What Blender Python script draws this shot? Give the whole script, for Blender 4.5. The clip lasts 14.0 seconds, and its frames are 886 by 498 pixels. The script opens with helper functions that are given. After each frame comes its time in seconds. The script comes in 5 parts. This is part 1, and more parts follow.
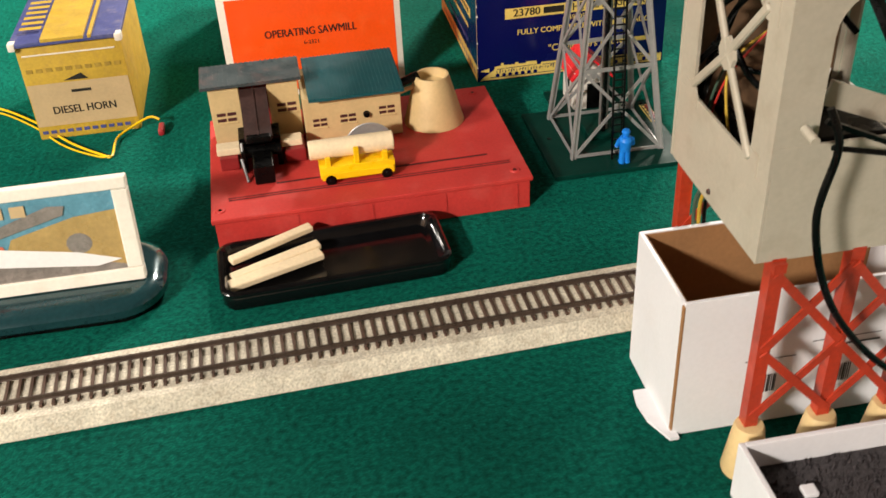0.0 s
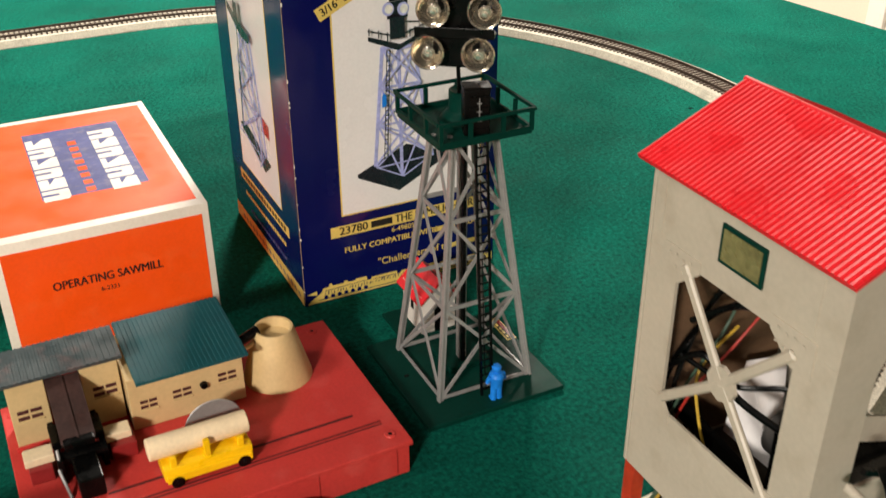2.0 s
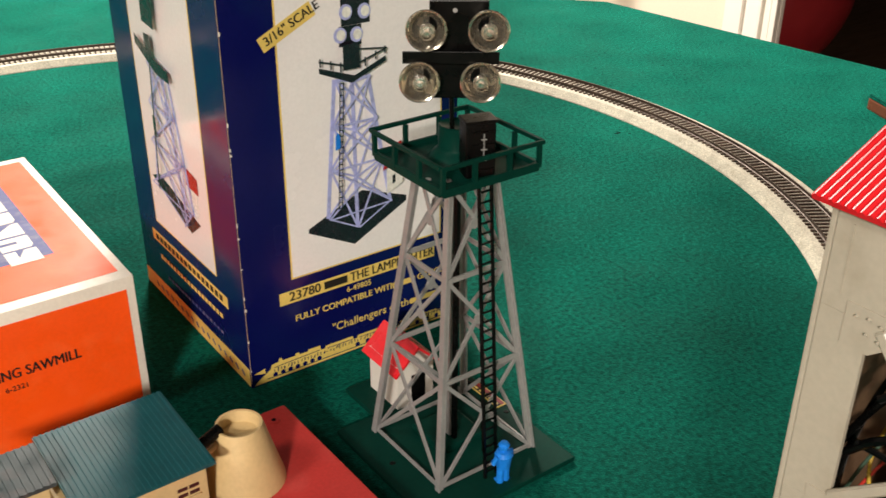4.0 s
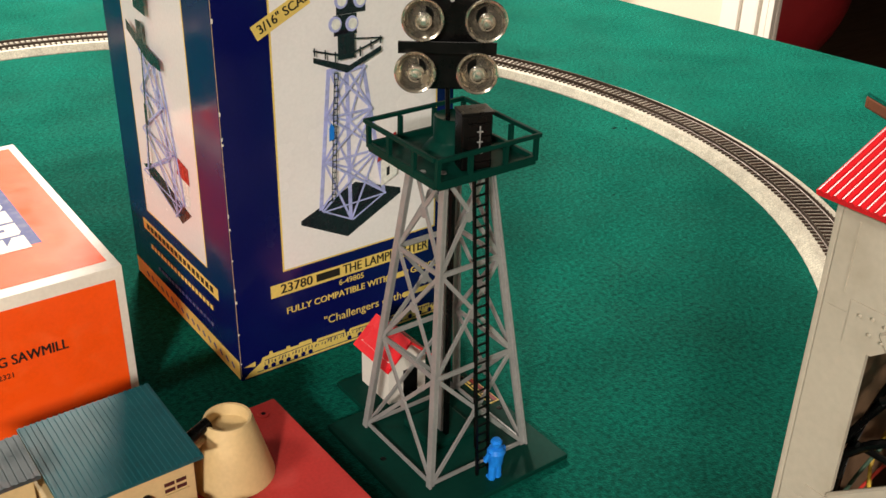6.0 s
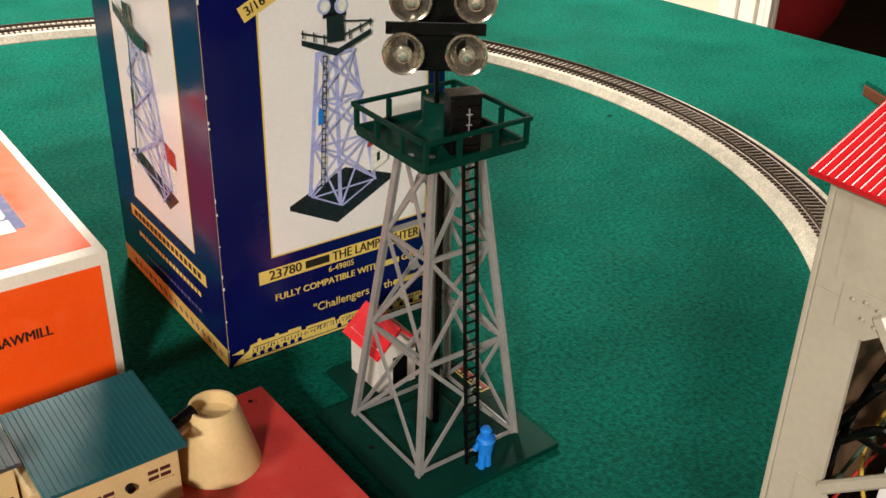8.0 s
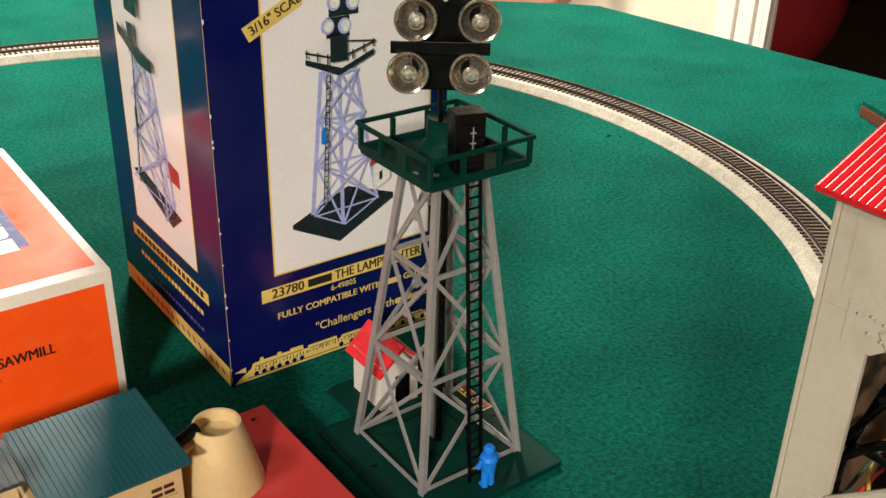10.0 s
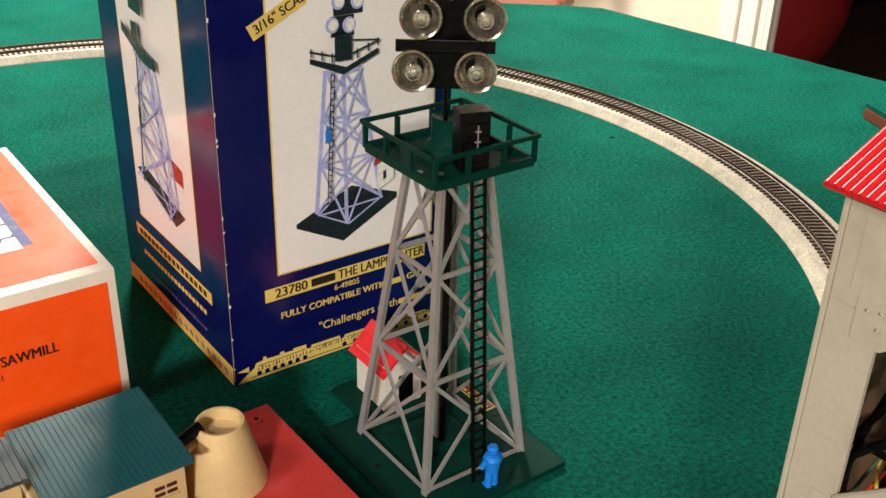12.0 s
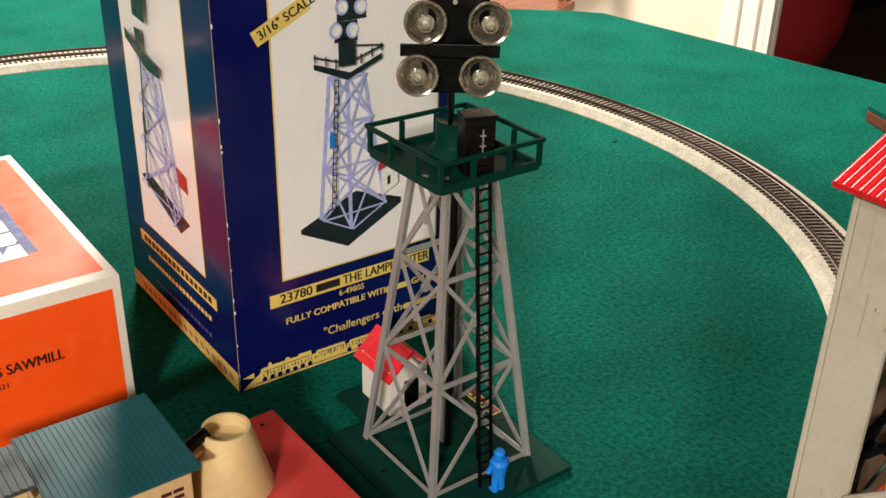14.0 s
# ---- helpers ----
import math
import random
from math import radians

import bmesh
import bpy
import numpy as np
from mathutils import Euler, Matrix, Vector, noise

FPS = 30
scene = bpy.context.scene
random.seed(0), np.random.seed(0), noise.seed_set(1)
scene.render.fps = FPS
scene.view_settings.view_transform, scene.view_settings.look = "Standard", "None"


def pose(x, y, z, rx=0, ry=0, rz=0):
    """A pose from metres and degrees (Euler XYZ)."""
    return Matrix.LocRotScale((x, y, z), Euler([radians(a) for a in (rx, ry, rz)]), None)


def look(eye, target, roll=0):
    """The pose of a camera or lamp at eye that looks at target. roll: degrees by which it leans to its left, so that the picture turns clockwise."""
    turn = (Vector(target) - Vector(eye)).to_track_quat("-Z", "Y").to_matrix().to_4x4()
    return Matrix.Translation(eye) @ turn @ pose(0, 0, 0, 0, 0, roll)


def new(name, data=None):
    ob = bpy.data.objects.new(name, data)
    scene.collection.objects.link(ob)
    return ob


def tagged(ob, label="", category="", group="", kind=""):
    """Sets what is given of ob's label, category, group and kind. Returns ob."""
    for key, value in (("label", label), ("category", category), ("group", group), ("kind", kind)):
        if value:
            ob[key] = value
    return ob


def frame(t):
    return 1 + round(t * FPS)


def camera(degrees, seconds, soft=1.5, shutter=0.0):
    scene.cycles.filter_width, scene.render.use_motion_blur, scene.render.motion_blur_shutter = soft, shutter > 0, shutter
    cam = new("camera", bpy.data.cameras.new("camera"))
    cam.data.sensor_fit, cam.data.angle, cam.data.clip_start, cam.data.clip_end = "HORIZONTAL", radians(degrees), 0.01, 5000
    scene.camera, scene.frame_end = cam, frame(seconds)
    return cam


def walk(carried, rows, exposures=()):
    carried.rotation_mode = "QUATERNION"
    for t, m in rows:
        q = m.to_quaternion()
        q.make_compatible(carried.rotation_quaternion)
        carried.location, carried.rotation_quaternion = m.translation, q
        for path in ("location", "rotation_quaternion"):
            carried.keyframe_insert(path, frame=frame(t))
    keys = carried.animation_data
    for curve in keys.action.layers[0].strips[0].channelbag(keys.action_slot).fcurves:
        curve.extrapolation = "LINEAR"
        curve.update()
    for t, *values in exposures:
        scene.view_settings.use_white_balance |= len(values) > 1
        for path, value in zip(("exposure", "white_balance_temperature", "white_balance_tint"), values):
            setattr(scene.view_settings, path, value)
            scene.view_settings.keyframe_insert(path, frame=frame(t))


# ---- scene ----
cam = camera(47.2, 14.0, shutter=0.5)
PATH = [
    (0, (0.015, 0.03, 0.397), (0.251, 1.66, -0.738), -3.2),
    (0.5, (0.037, 0.053, 0.411), (0.243, 1.704, -0.699), -3.5),
    (1, (0.002, 0.122, 0.439), (0.521, 1.75, -0.6), -1.6),
    (1.5, (-0.042, 0.158, 0.437), (0.635, 1.743, -0.576), -0.1),
    (2, (-0.032, 0.184, 0.447), (0.739, 1.742, -0.542), -0.2),
    (2.5, (-0.029, 0.226, 0.423), (0.721, 1.812, -0.536), -1.1),
    (3, (-0.062, 0.297, 0.413), (0.861, 1.792, -0.542), -0.6),
    (3.5, (-0.063, 0.323, 0.4), (0.955, 1.771, -0.531), 0.7),
    (4, (-0.058, 0.314, 0.411), (0.987, 1.743, -0.521), 0.5),
    (4.2, (-0.056, 0.315, 0.408), (0.999, 1.728, -0.535), 0.9),
    (6.5, (-0.053, 0.32, 0.406), (0.996, 1.738, -0.537), 1.5),
    (7, (-0.051, 0.32, 0.403), (0.994, 1.735, -0.55), 1.6),
    (7.5, (-0.048, 0.322, 0.4), (0.997, 1.732, -0.558), 1.4),
    (8, (-0.046, 0.322, 0.4), (1.004, 1.73, -0.557), 1.6),
    (8.5, (-0.047, 0.322, 0.399), (1.006, 1.737, -0.543), 1.5),
    (9, (-0.048, 0.321, 0.401), (1.012, 1.738, -0.531), 1.5),
    (11.5, (-0.054, 0.324, 0.397), (1.012, 1.748, -0.516), 1.8),
    (12, (-0.052, 0.323, 0.397), (1.014, 1.747, -0.518), 1.8),
    (12.5, (-0.051, 0.321, 0.395), (1.014, 1.749, -0.514), 1.3),
    (13, (-0.053, 0.325, 0.396), (1.009, 1.753, -0.515), 1.4),
    (13.5, (-0.053, 0.323, 0.396), (1.012, 1.749, -0.516), 1.6),
    (14, (-0.054, 0.324, 0.396), (1.013, 1.754, -0.508), 1.4),
]
walk(cam, [(t, look(eye, target, roll)) for t, eye, target, roll in PATH],
     exposures=[(0.0, 0.25), (0.5, 0.12), (1.0, 0.0), (3.0, 0.03), (3.5, 0.10), (4.2, 0.05), (14.0, 0.05)])

# ---- world and lights ----
world = bpy.data.worlds.new("room_air")
scene.world = world
world.use_nodes = True
world.node_tree.nodes["Background"].inputs[0].default_value = (1.0, 0.86, 0.72, 1)
world.node_tree.nodes["Background"].inputs[1].default_value = 0.005
scene.view_settings.exposure = 0.0


def lamp(name, eye, target, size, power, colour):
    data = bpy.data.lights.new(name, "AREA")
    data.shape, data.size, data.energy, data.color = "DISK", size, power, colour
    ob = new(name, data)
    ob.matrix_world = look(eye, target)
    return ob


WARM = (1.0, 0.92, 0.82)
# Added area lamps, no fixture seen; the strong one brightens south-facing sides.
LAMPS = [((-1.05, 0.75, 1.45), 13.0), ((-1.90, -1.45, 1.45), 236.0), ((0.95, 2.50, 1.50), 140.0)]
for place, power in LAMPS:
    lamp("unseen_area_light", place, (place[0], place[1], 0.0), 0.42, power, WARM)


# ---- building blocks ----
ORIGIN = {}


def thing(name, label, category, at=(0, 0, 0), turn=0.0, group="", kind=""):
    ob = new(name)
    ob.empty_display_size = 0.02
    ob.matrix_basis = pose(*at, 0, 0, turn)
    ORIGIN[ob.name] = Vector(at)
    return tagged(ob, label, category, group, kind)


def mesh_of(name, bm, material, smooth=False):
    data = bpy.data.meshes.new(name)
    bm.to_mesh(data)
    bm.free()
    data.materials.append(material)
    if smooth:
        for face in data.polygons:
            face.use_smooth = True
        try:
            data.set_sharp_from_angle(angle=radians(35))
        except AttributeError:
            pass
    return data


def part(name, bm, material, parent, label="", smooth=False):
    away = ORIGIN.get(parent.name, Vector())
    bmesh.ops.translate(bm, vec=-away, verts=bm.verts)
    ob = new(name, mesh_of(name, bm, material, smooth))
    ob.parent = parent
    ORIGIN[ob.name] = away
    if label:
        ob["label"] = label
    return ob


def solid(name, bm, material, label, category, kind="", group="", smooth=False, at=(0, 0, 0), turn=0.0):
    ob = new(name, mesh_of(name, bm, material, smooth))
    ob.matrix_basis = pose(*at, 0, 0, turn)
    return tagged(ob, label, category, group, kind)


def box(x0, x1, y0, y1, z0, z1, bevel=0.0, bm=None, segments=2):
    made = bmesh.new()
    bmesh.ops.create_cube(made, size=1)
    for v in made.verts:
        v.co = Vector((x0 if v.co.x < 0 else x1, y0 if v.co.y < 0 else y1, z0 if v.co.z < 0 else z1))
    if bevel:
        bmesh.ops.bevel(made, geom=made.edges[:], offset=bevel, segments=segments, affect="EDGES", profile=0.6)
    return joined(bm, made)


def joined(bm, made):
    if bm is None:
        return made
    data = bpy.data.meshes.new("scrap")
    made.to_mesh(data)
    made.free()
    bm.from_mesh(data)
    bpy.data.meshes.remove(data)
    return bm


def rod(p, q, r, r2=None, seg=10, bm=None, caps=True):
    p, q = Vector(p), Vector(q)
    made = bmesh.new()
    bmesh.ops.create_cone(made, cap_ends=caps, segments=seg, radius1=r, radius2=r if r2 is None else r2, depth=(q - p).length)
    m = Matrix.Translation((p + q) / 2) @ (q - p).to_track_quat("Z", "Y").to_matrix().to_4x4()
    bmesh.ops.transform(made, matrix=m, verts=made.verts)
    return joined(bm, made)


def bar(p, q, w, h, up=(0, 0, 1), bm=None, bevel=0.0):
    """A rectangular bar from p to q, w across and h along up."""
    p, q = Vector(p), Vector(q)
    d = (q - p).normalized()
    side = d.cross(Vector(up)).normalized()
    top = side.cross(d)
    made = box(-w / 2, w / 2, -h / 2, h / 2, 0, (q - p).length, bevel, segments=1)
    m = Matrix((side, top, d)).transposed().to_4x4()
    m.translation = p
    bmesh.ops.transform(made, matrix=m, verts=made.verts)
    bmesh.ops.recalc_face_normals(made, faces=made.faces)
    return joined(bm, made)


def lathe(profile, seg=32, bm=None, at=(0, 0, 0), axis=(0, 0, 1)):
    """A turned shape from (radius, height) pairs."""
    made = bmesh.new()
    rings = []
    for r, z in profile:
        if r < 1e-6:
            rings.append([made.verts.new((0, 0, z))])
        else:
            rings.append([made.verts.new((r * math.cos(2 * math.pi * k / seg), r * math.sin(2 * math.pi * k / seg), z)) for k in range(seg)])
    for a, b in zip(rings, rings[1:]):
        for k in range(seg):
            j = (k + 1) % seg
            if len(a) == 1 and len(b) == 1:
                continue
            if len(a) == 1:
                made.faces.new((a[0], b[j], b[k]))
            elif len(b) == 1:
                made.faces.new((a[k], a[j], b[0]))
            else:
                made.faces.new((a[k], a[j], b[j], b[k]))
    bmesh.ops.recalc_face_normals(made, faces=made.faces)
    m = Matrix.Translation(at) @ Vector(axis).to_track_quat("Z", "Y").to_matrix().to_4x4()
    bmesh.ops.transform(made, matrix=m, verts=made.verts)
    return joined(bm, made)


def sheet(corners, thick, bm=None):
    """A thin slab over a flat outline, grown along its normal."""
    made = bmesh.new()
    face = made.faces.new([made.verts.new(c) for c in corners])
    face.normal_update()
    away = face.normal.copy() * thick
    grown = bmesh.ops.extrude_face_region(made, geom=[face])
    bmesh.ops.translate(made, vec=away, verts=[v for v in grown["geom"] if isinstance(v, bmesh.types.BMVert)])
    bmesh.ops.recalc_face_normals(made, faces=made.faces)
    return joined(bm, made)


def tube(points, r, bm=None, seg=8, steps=8):
    """A round wire that runs smoothly through the points."""
    pts = [Vector(p) for p in points]
    line = []
    for i in range(len(pts) - 1):
        a, b, c, d = pts[max(i - 1, 0)], pts[i], pts[i + 1], pts[min(i + 2, len(pts) - 1)]
        for k in range(steps):
            t = k / steps
            line.append(0.5 * (2 * b + (c - a) * t + (2 * a - 5 * b + 4 * c - d) * t * t + (3 * b - a - 3 * c + d) * t ** 3))
    line.append(pts[-1])
    made = bmesh.new()
    rings = []
    for i, p in enumerate(line):
        d = (line[min(i + 1, len(line) - 1)] - line[max(i - 1, 0)]).normalized()
        side = d.cross(Vector((0.31, 0.2, 0.93))).normalized()
        top = side.cross(d)
        rings.append([made.verts.new(p + r * (math.cos(2 * math.pi * k / seg) * side + math.sin(2 * math.pi * k / seg) * top)) for k in range(seg)])
    for a, b in zip(rings, rings[1:]):
        for k in range(seg):
            made.faces.new((a[k], a[(k + 1) % seg], b[(k + 1) % seg], b[k]))
    made.faces.new(rings[0])
    made.faces.new(rings[-1])
    bmesh.ops.recalc_face_normals(made, faces=made.faces)
    return joined(bm, made)


def words(name, text, size, m, material, parent, label="", align="CENTER", stretch=1.0, bold=0.0):
    """Raised lettering in the built-in font, reading along m's x."""
    curve = bpy.data.curves.new(name, "FONT")
    curve.body, curve.size, curve.extrude, curve.align_x, curve.align_y = text, size, 0.00012, align, "CENTER"
    curve.offset = 0.0
    curve.resolution_u = 3
    scrap = bpy.data.objects.new("scrap", curve)
    scene.collection.objects.link(scrap)
    data = bpy.data.meshes.new_from_object(scrap.evaluated_get(bpy.context.evaluated_depsgraph_get()))
    bpy.data.objects.remove(scrap)
    data.name = name
    if bold:
        twice = bmesh.new()
        twice.from_mesh(data)
        data.transform(Matrix.Translation((size * 0.04, 0, 0.00003)))
        twice.from_mesh(data)
        twice.to_mesh(data)
        twice.free()
    data.transform(Matrix.Translation(-ORIGIN.get(parent.name, Vector())) @ m @ Matrix.Diagonal((stretch, 1, 1, 1)))
    data.materials.clear()
    data.materials.append(material)
    ob = new(name, data)
    ob.parent = parent
    if label:
        ob["label"] = label
    return ob


# ---- materials ----
def paint(name, colour, rough=0.5, metal=0.0, vary=0.10, scale=30.0, fine=400.0, bump=0.1, dirt=0.0, dirt_colour=(0.08, 0.05, 0.03), spec=0.5, coat=0.0,
          stretch=(1, 1, 1), lift=0.0006, wear=0.12, per_piece=0.0, mottle=0.7, sheen=0.0, relief=1.0, detail=3):
    """A surface with broad and fine variation of colour, gloss and relief at true size."""
    m = bpy.data.materials.new(name)
    m.use_nodes = True
    nodes, links = m.node_tree.nodes, m.node_tree.links
    bsdf = nodes["Principled BSDF"]
    where = nodes.new("ShaderNodeTexCoord")
    mapping = nodes.new("ShaderNodeMapping")
    mapping.inputs["Scale"].default_value = stretch
    links.new(where.outputs["Object"], mapping.inputs["Vector"])

    def cloud(s, detail):
        n = nodes.new("ShaderNodeTexNoise")
        n.inputs["Scale"].default_value, n.inputs["Detail"].default_value = s, detail
        links.new(mapping.outputs[0], n.inputs["Vector"])
        return n.outputs["Fac"]

    def remap(src, lo, hi, a=0.3, b=0.7):
        n = nodes.new("ShaderNodeMapRange")
        for k, v in zip((1, 2, 3, 4), (a, b, lo, hi)):
            n.inputs[k].default_value = v
        links.new(src, n.inputs[0])
        return n.outputs[0]

    def times(a, b):
        n = nodes.new("ShaderNodeMath")
        n.operation = "MULTIPLY"
        links.new(a, n.inputs[0])
        links.new(b, n.inputs[1])
        return n.outputs[0]

    broad, grain = cloud(scale, 4), cloud(fine, detail)
    value = times(remap(broad, 1 - vary, 1 + vary), remap(grain, 1 - vary * mottle, 1 + vary * mottle))
    if per_piece:
        info = nodes.new("ShaderNodeObjectInfo")
        value = times(value, remap(info.outputs["Random"], 1 - per_piece, 1 + per_piece, 0, 1))
    hsv = nodes.new("ShaderNodeHueSaturation")
    hsv.inputs["Color"].default_value = (*colour, 1)
    links.new(value, hsv.inputs["Value"])
    out = hsv.outputs[0]
    if dirt:
        mix = nodes.new("ShaderNodeMix")
        mix.data_type = "RGBA"
        mix.inputs["B"].default_value = (*dirt_colour, 1)
        links.new(out, mix.inputs["A"])
        links.new(remap(cloud(scale * 2.7, 6), 0, dirt, 0.52, 0.78), mix.inputs["Factor"])
        out = mix.outputs["Result"]
    links.new(out, bsdf.inputs["Base Color"])
    links.new(remap(cloud(scale * 1.6, 5), max(rough - wear, 0.04), min(rough + wear, 1)), bsdf.inputs["Roughness"])
    bsdf.inputs["Metallic"].default_value = metal
    bsdf.inputs["Sheen Weight"].default_value = sheen
    bsdf.inputs["Sheen Roughness"].default_value = 0.45
    if sheen:
        tint = nodes.new("ShaderNodeHueSaturation")
        tint.inputs["Color"].default_value = (min(colour[0] * 12, 1), min(colour[1] * 12, 1), min(colour[2] * 12, 1), 1)
        links.new(value, tint.inputs["Value"])
        links.new(tint.outputs[0], bsdf.inputs["Sheen Tint"])
    bsdf.inputs["Specular IOR Level"].default_value = spec
    bsdf.inputs["Coat Weight"].default_value = coat
    bsdf.inputs["Coat Roughness"].default_value = 0.12
    if bump:
        b = nodes.new("ShaderNodeBump")
        b.inputs["Strength"].default_value, b.inputs["Distance"].default_value = bump, lift
        links.new(grain if relief == 1.0 else cloud(fine * relief, 3), b.inputs["Height"])
        links.new(b.outputs[0], bsdf.inputs["Normal"])
    return m


FELT = paint("green_felt", (0.0010, 0.036, 0.0252), 0.95, vary=0.20, scale=9, fine=270, bump=0.6, spec=0.05, lift=0.0010, mottle=2.2, sheen=0.88, relief=2.6, detail=5)
BED = paint("white_roadbed", (0.54, 0.49, 0.39), 0.9, vary=0.14, scale=60, fine=700, mottle=2.2, bump=0.8, dirt=0.45, dirt_colour=(0.30, 0.23, 0.15), lift=0.0008)
TIE = paint("brown_ties", (0.075, 0.042, 0.028), 0.7, vary=0.2, scale=200, fine=1500, bump=0.3, per_piece=0.3)
RAIL = paint("dark_rail", (0.075, 0.052, 0.040), 0.45, metal=0.5, vary=0.2, scale=60, bump=0.1)
RED = paint("red_mill_plastic", (0.50, 0.038, 0.032), 0.52, spec=0.3, vary=0.10, scale=22, fine=500, bump=0.12, dirt=0.35, dirt_colour=(0.62, 0.12, 0.10))
RED_ROOF = paint("red_roof_plastic", (0.72, 0.018, 0.026), 0.33, vary=0.06, scale=30, bump=0.05, coat=0.15)
TAN = paint("tan_plastic", (0.62, 0.45, 0.22), 0.5, vary=0.06, scale=40, bump=0.06)
TEAL = paint("teal_roof_plastic", (0.006, 0.085, 0.10), 0.4, vary=0.12, scale=30, bump=0.06)
IVORY = paint("ivory_enamel", (0.45, 0.405, 0.325), 0.42, vary=0.05, scale=25, bump=0.06, dirt=0.3, dirt_colour=(0.26, 0.20, 0.13))
RED_STEEL = paint("red_enamel_steel", (0.40, 0.035, 0.012), 0.4, vary=0.14, scale=50, bump=0.08, dirt=0.3)
SILVER = paint("silver_plastic", (0.36, 0.355, 0.35), 0.48, metal=0.40, vary=0.08, scale=60, bump=0.05)
DARK_GREEN = paint("dark_green_plastic", (0.002, 0.031, 0.022), 0.42, vary=0.12, scale=30, bump=0.05, spec=0.05)
BLACK = paint("black_plastic", (0.002, 0.002, 0.002), 0.30, vary=0.2, scale=60, bump=0.05, spec=0.16)
TRAY_BLACK = paint("glossy_black_tray", (0.003, 0.003, 0.0035), 0.14, vary=0.2, scale=40, bump=0.03, coat=0.4)
BLUE_TOY = paint("blue_toy_plastic", (0.01, 0.20, 0.72), 0.5, spec=0.3, vary=0.08, scale=200, bump=0.05)
ORANGE = paint("orange_print", (0.98, 0.092, 0.004), 0.45, vary=0.05, scale=20, bump=0.05, dirt=0.15, dirt_colour=(0.95, 0.3, 0.1))
WHITE_CARD = paint("white_card", (0.82, 0.76, 0.66), 0.6, vary=0.05, scale=25, bump=0.08, dirt=0.2, dirt_colour=(0.5, 0.36, 0.2))
NAVY = paint("navy_print", (0.0035, 0.005, 0.078), 0.20, vary=0.08, scale=14, bump=0.03, coat=0.12, spec=0.30)
YELLOW_PRINT = paint("yellow_print", (0.76, 0.56, 0.14), 0.4, vary=0.08, scale=40, bump=0.03)
PHOTO_WHITE = paint("photo_white", (0.86, 0.83, 0.82), 0.2, vary=0.04, scale=10, bump=0.03, coat=0.3)
OLD_YELLOW = paint("old_yellow_card", (0.52, 0.33, 0.03), 0.6, vary=0.12, scale=40, bump=0.1, dirt=0.5, dirt_colour=(0.35, 0.2, 0.05))
OLD_BLUE = paint("old_blue_print", (0.06, 0.07, 0.22), 0.55, vary=0.15, scale=40, bump=0.1, dirt=0.4, dirt_colour=(0.35, 0.3, 0.3))
OLD_MARK = paint("old_brown_marks", (0.36, 0.23, 0.03), 0.6, vary=0.2, scale=90, bump=0)
OLD_CREAM = paint("old_cream_label", (0.53, 0.38, 0.20), 0.6, vary=0.06, scale=40, bump=0.08)
CARTON = paint("white_carton", (0.74, 0.73, 0.755), 0.6, vary=0.03, scale=20, bump=0.06, dirt=0.12, dirt_colour=(0.6, 0.55, 0.5))
KRAFT = paint("brown_kraft_board", (0.30, 0.15, 0.06), 0.75, vary=0.10, scale=30, bump=0.15)
WOOD = paint("pale_wood", (0.80, 0.64, 0.42), 0.6, vary=0.08, scale=40, stretch=(1, 1, 1), bump=0.1)
YELLOW = paint("yellow_toy_plastic", (0.90, 0.55, 0.004), 0.35, vary=0.05, scale=60, bump=0.03)
INK = paint("black_ink", (0.015, 0.012, 0.010), 0.5, vary=0.15, scale=100, bump=0.0)
# Tones of the unseen walls and ceiling, kept dark to cut bounced light.
DIM_WALL = paint("unseen_dark_wall", (0.13, 0.08, 0.05), 0.6, vary=0.15, scale=4, fine=60, bump=0.1, stretch=(1, 1, 0.1))
CEILING = paint("unseen_dark_ceiling", (0.13, 0.12, 0.105), 0.9, vary=0.06, scale=5, fine=120, bump=0.2)
WALL = paint("cream_wall_paint", (0.74, 0.66, 0.52), 0.8, vary=0.03, scale=3, fine=150, bump=0.1)
TRIM = paint("white_trim_paint", (0.80, 0.76, 0.68), 0.35, vary=0.02, scale=10, bump=0.03)
DARK_WOOD = paint("dark_floor_wood", (0.10, 0.05, 0.025), 0.45, vary=0.2, scale=6, fine=80, bump=0.1, stretch=(1, 8, 1))
CHAIR_WOOD = paint("red_brown_wood", (0.16, 0.045, 0.022), 0.35, vary=0.15, scale=20, bump=0.05)
MAROON = paint("maroon_vinyl", (0.34, 0.020, 0.026), 0.4, vary=0.08, scale=10, bump=0.05)
# Near-black wall tone paints in the darkness of the unlit next room.
UNLIT_ROOM_SHADE = paint("unlit_room_shade", (0.016, 0.011, 0.009), 0.7, vary=0.2, scale=5, fine=70, bump=0.1, spec=0.2, stretch=(1, 1, 0.1))

# ---- room ----
FLOOR_Z, CEIL_Z = -0.76, 1.60
solid("floor", box(-2.6, 5.2, -2.4, 4.6, FLOOR_Z - 0.1, FLOOR_Z), DARK_WOOD, "dark brown wooden floor boards", "floor", "structure")
solid("ceiling", box(-2.6, 5.2, -2.4, 4.6, CEIL_Z, CEIL_Z + 0.1), CEILING, "unseen dark ceiling added to cut bounced light", "ceiling", "structure")
solid("wall_west", box(-2.7, -2.6, -2.4, 4.6, FLOOR_Z, CEIL_Z), DIM_WALL, "unseen dark wall added to cut bounced light", "wall", "structure")
solid("wall_south", box(-2.7, 5.3, -2.5, -2.4, FLOOR_Z, CEIL_Z), DIM_WALL, "unseen dark wall added to cut bounced light", "wall", "structure")
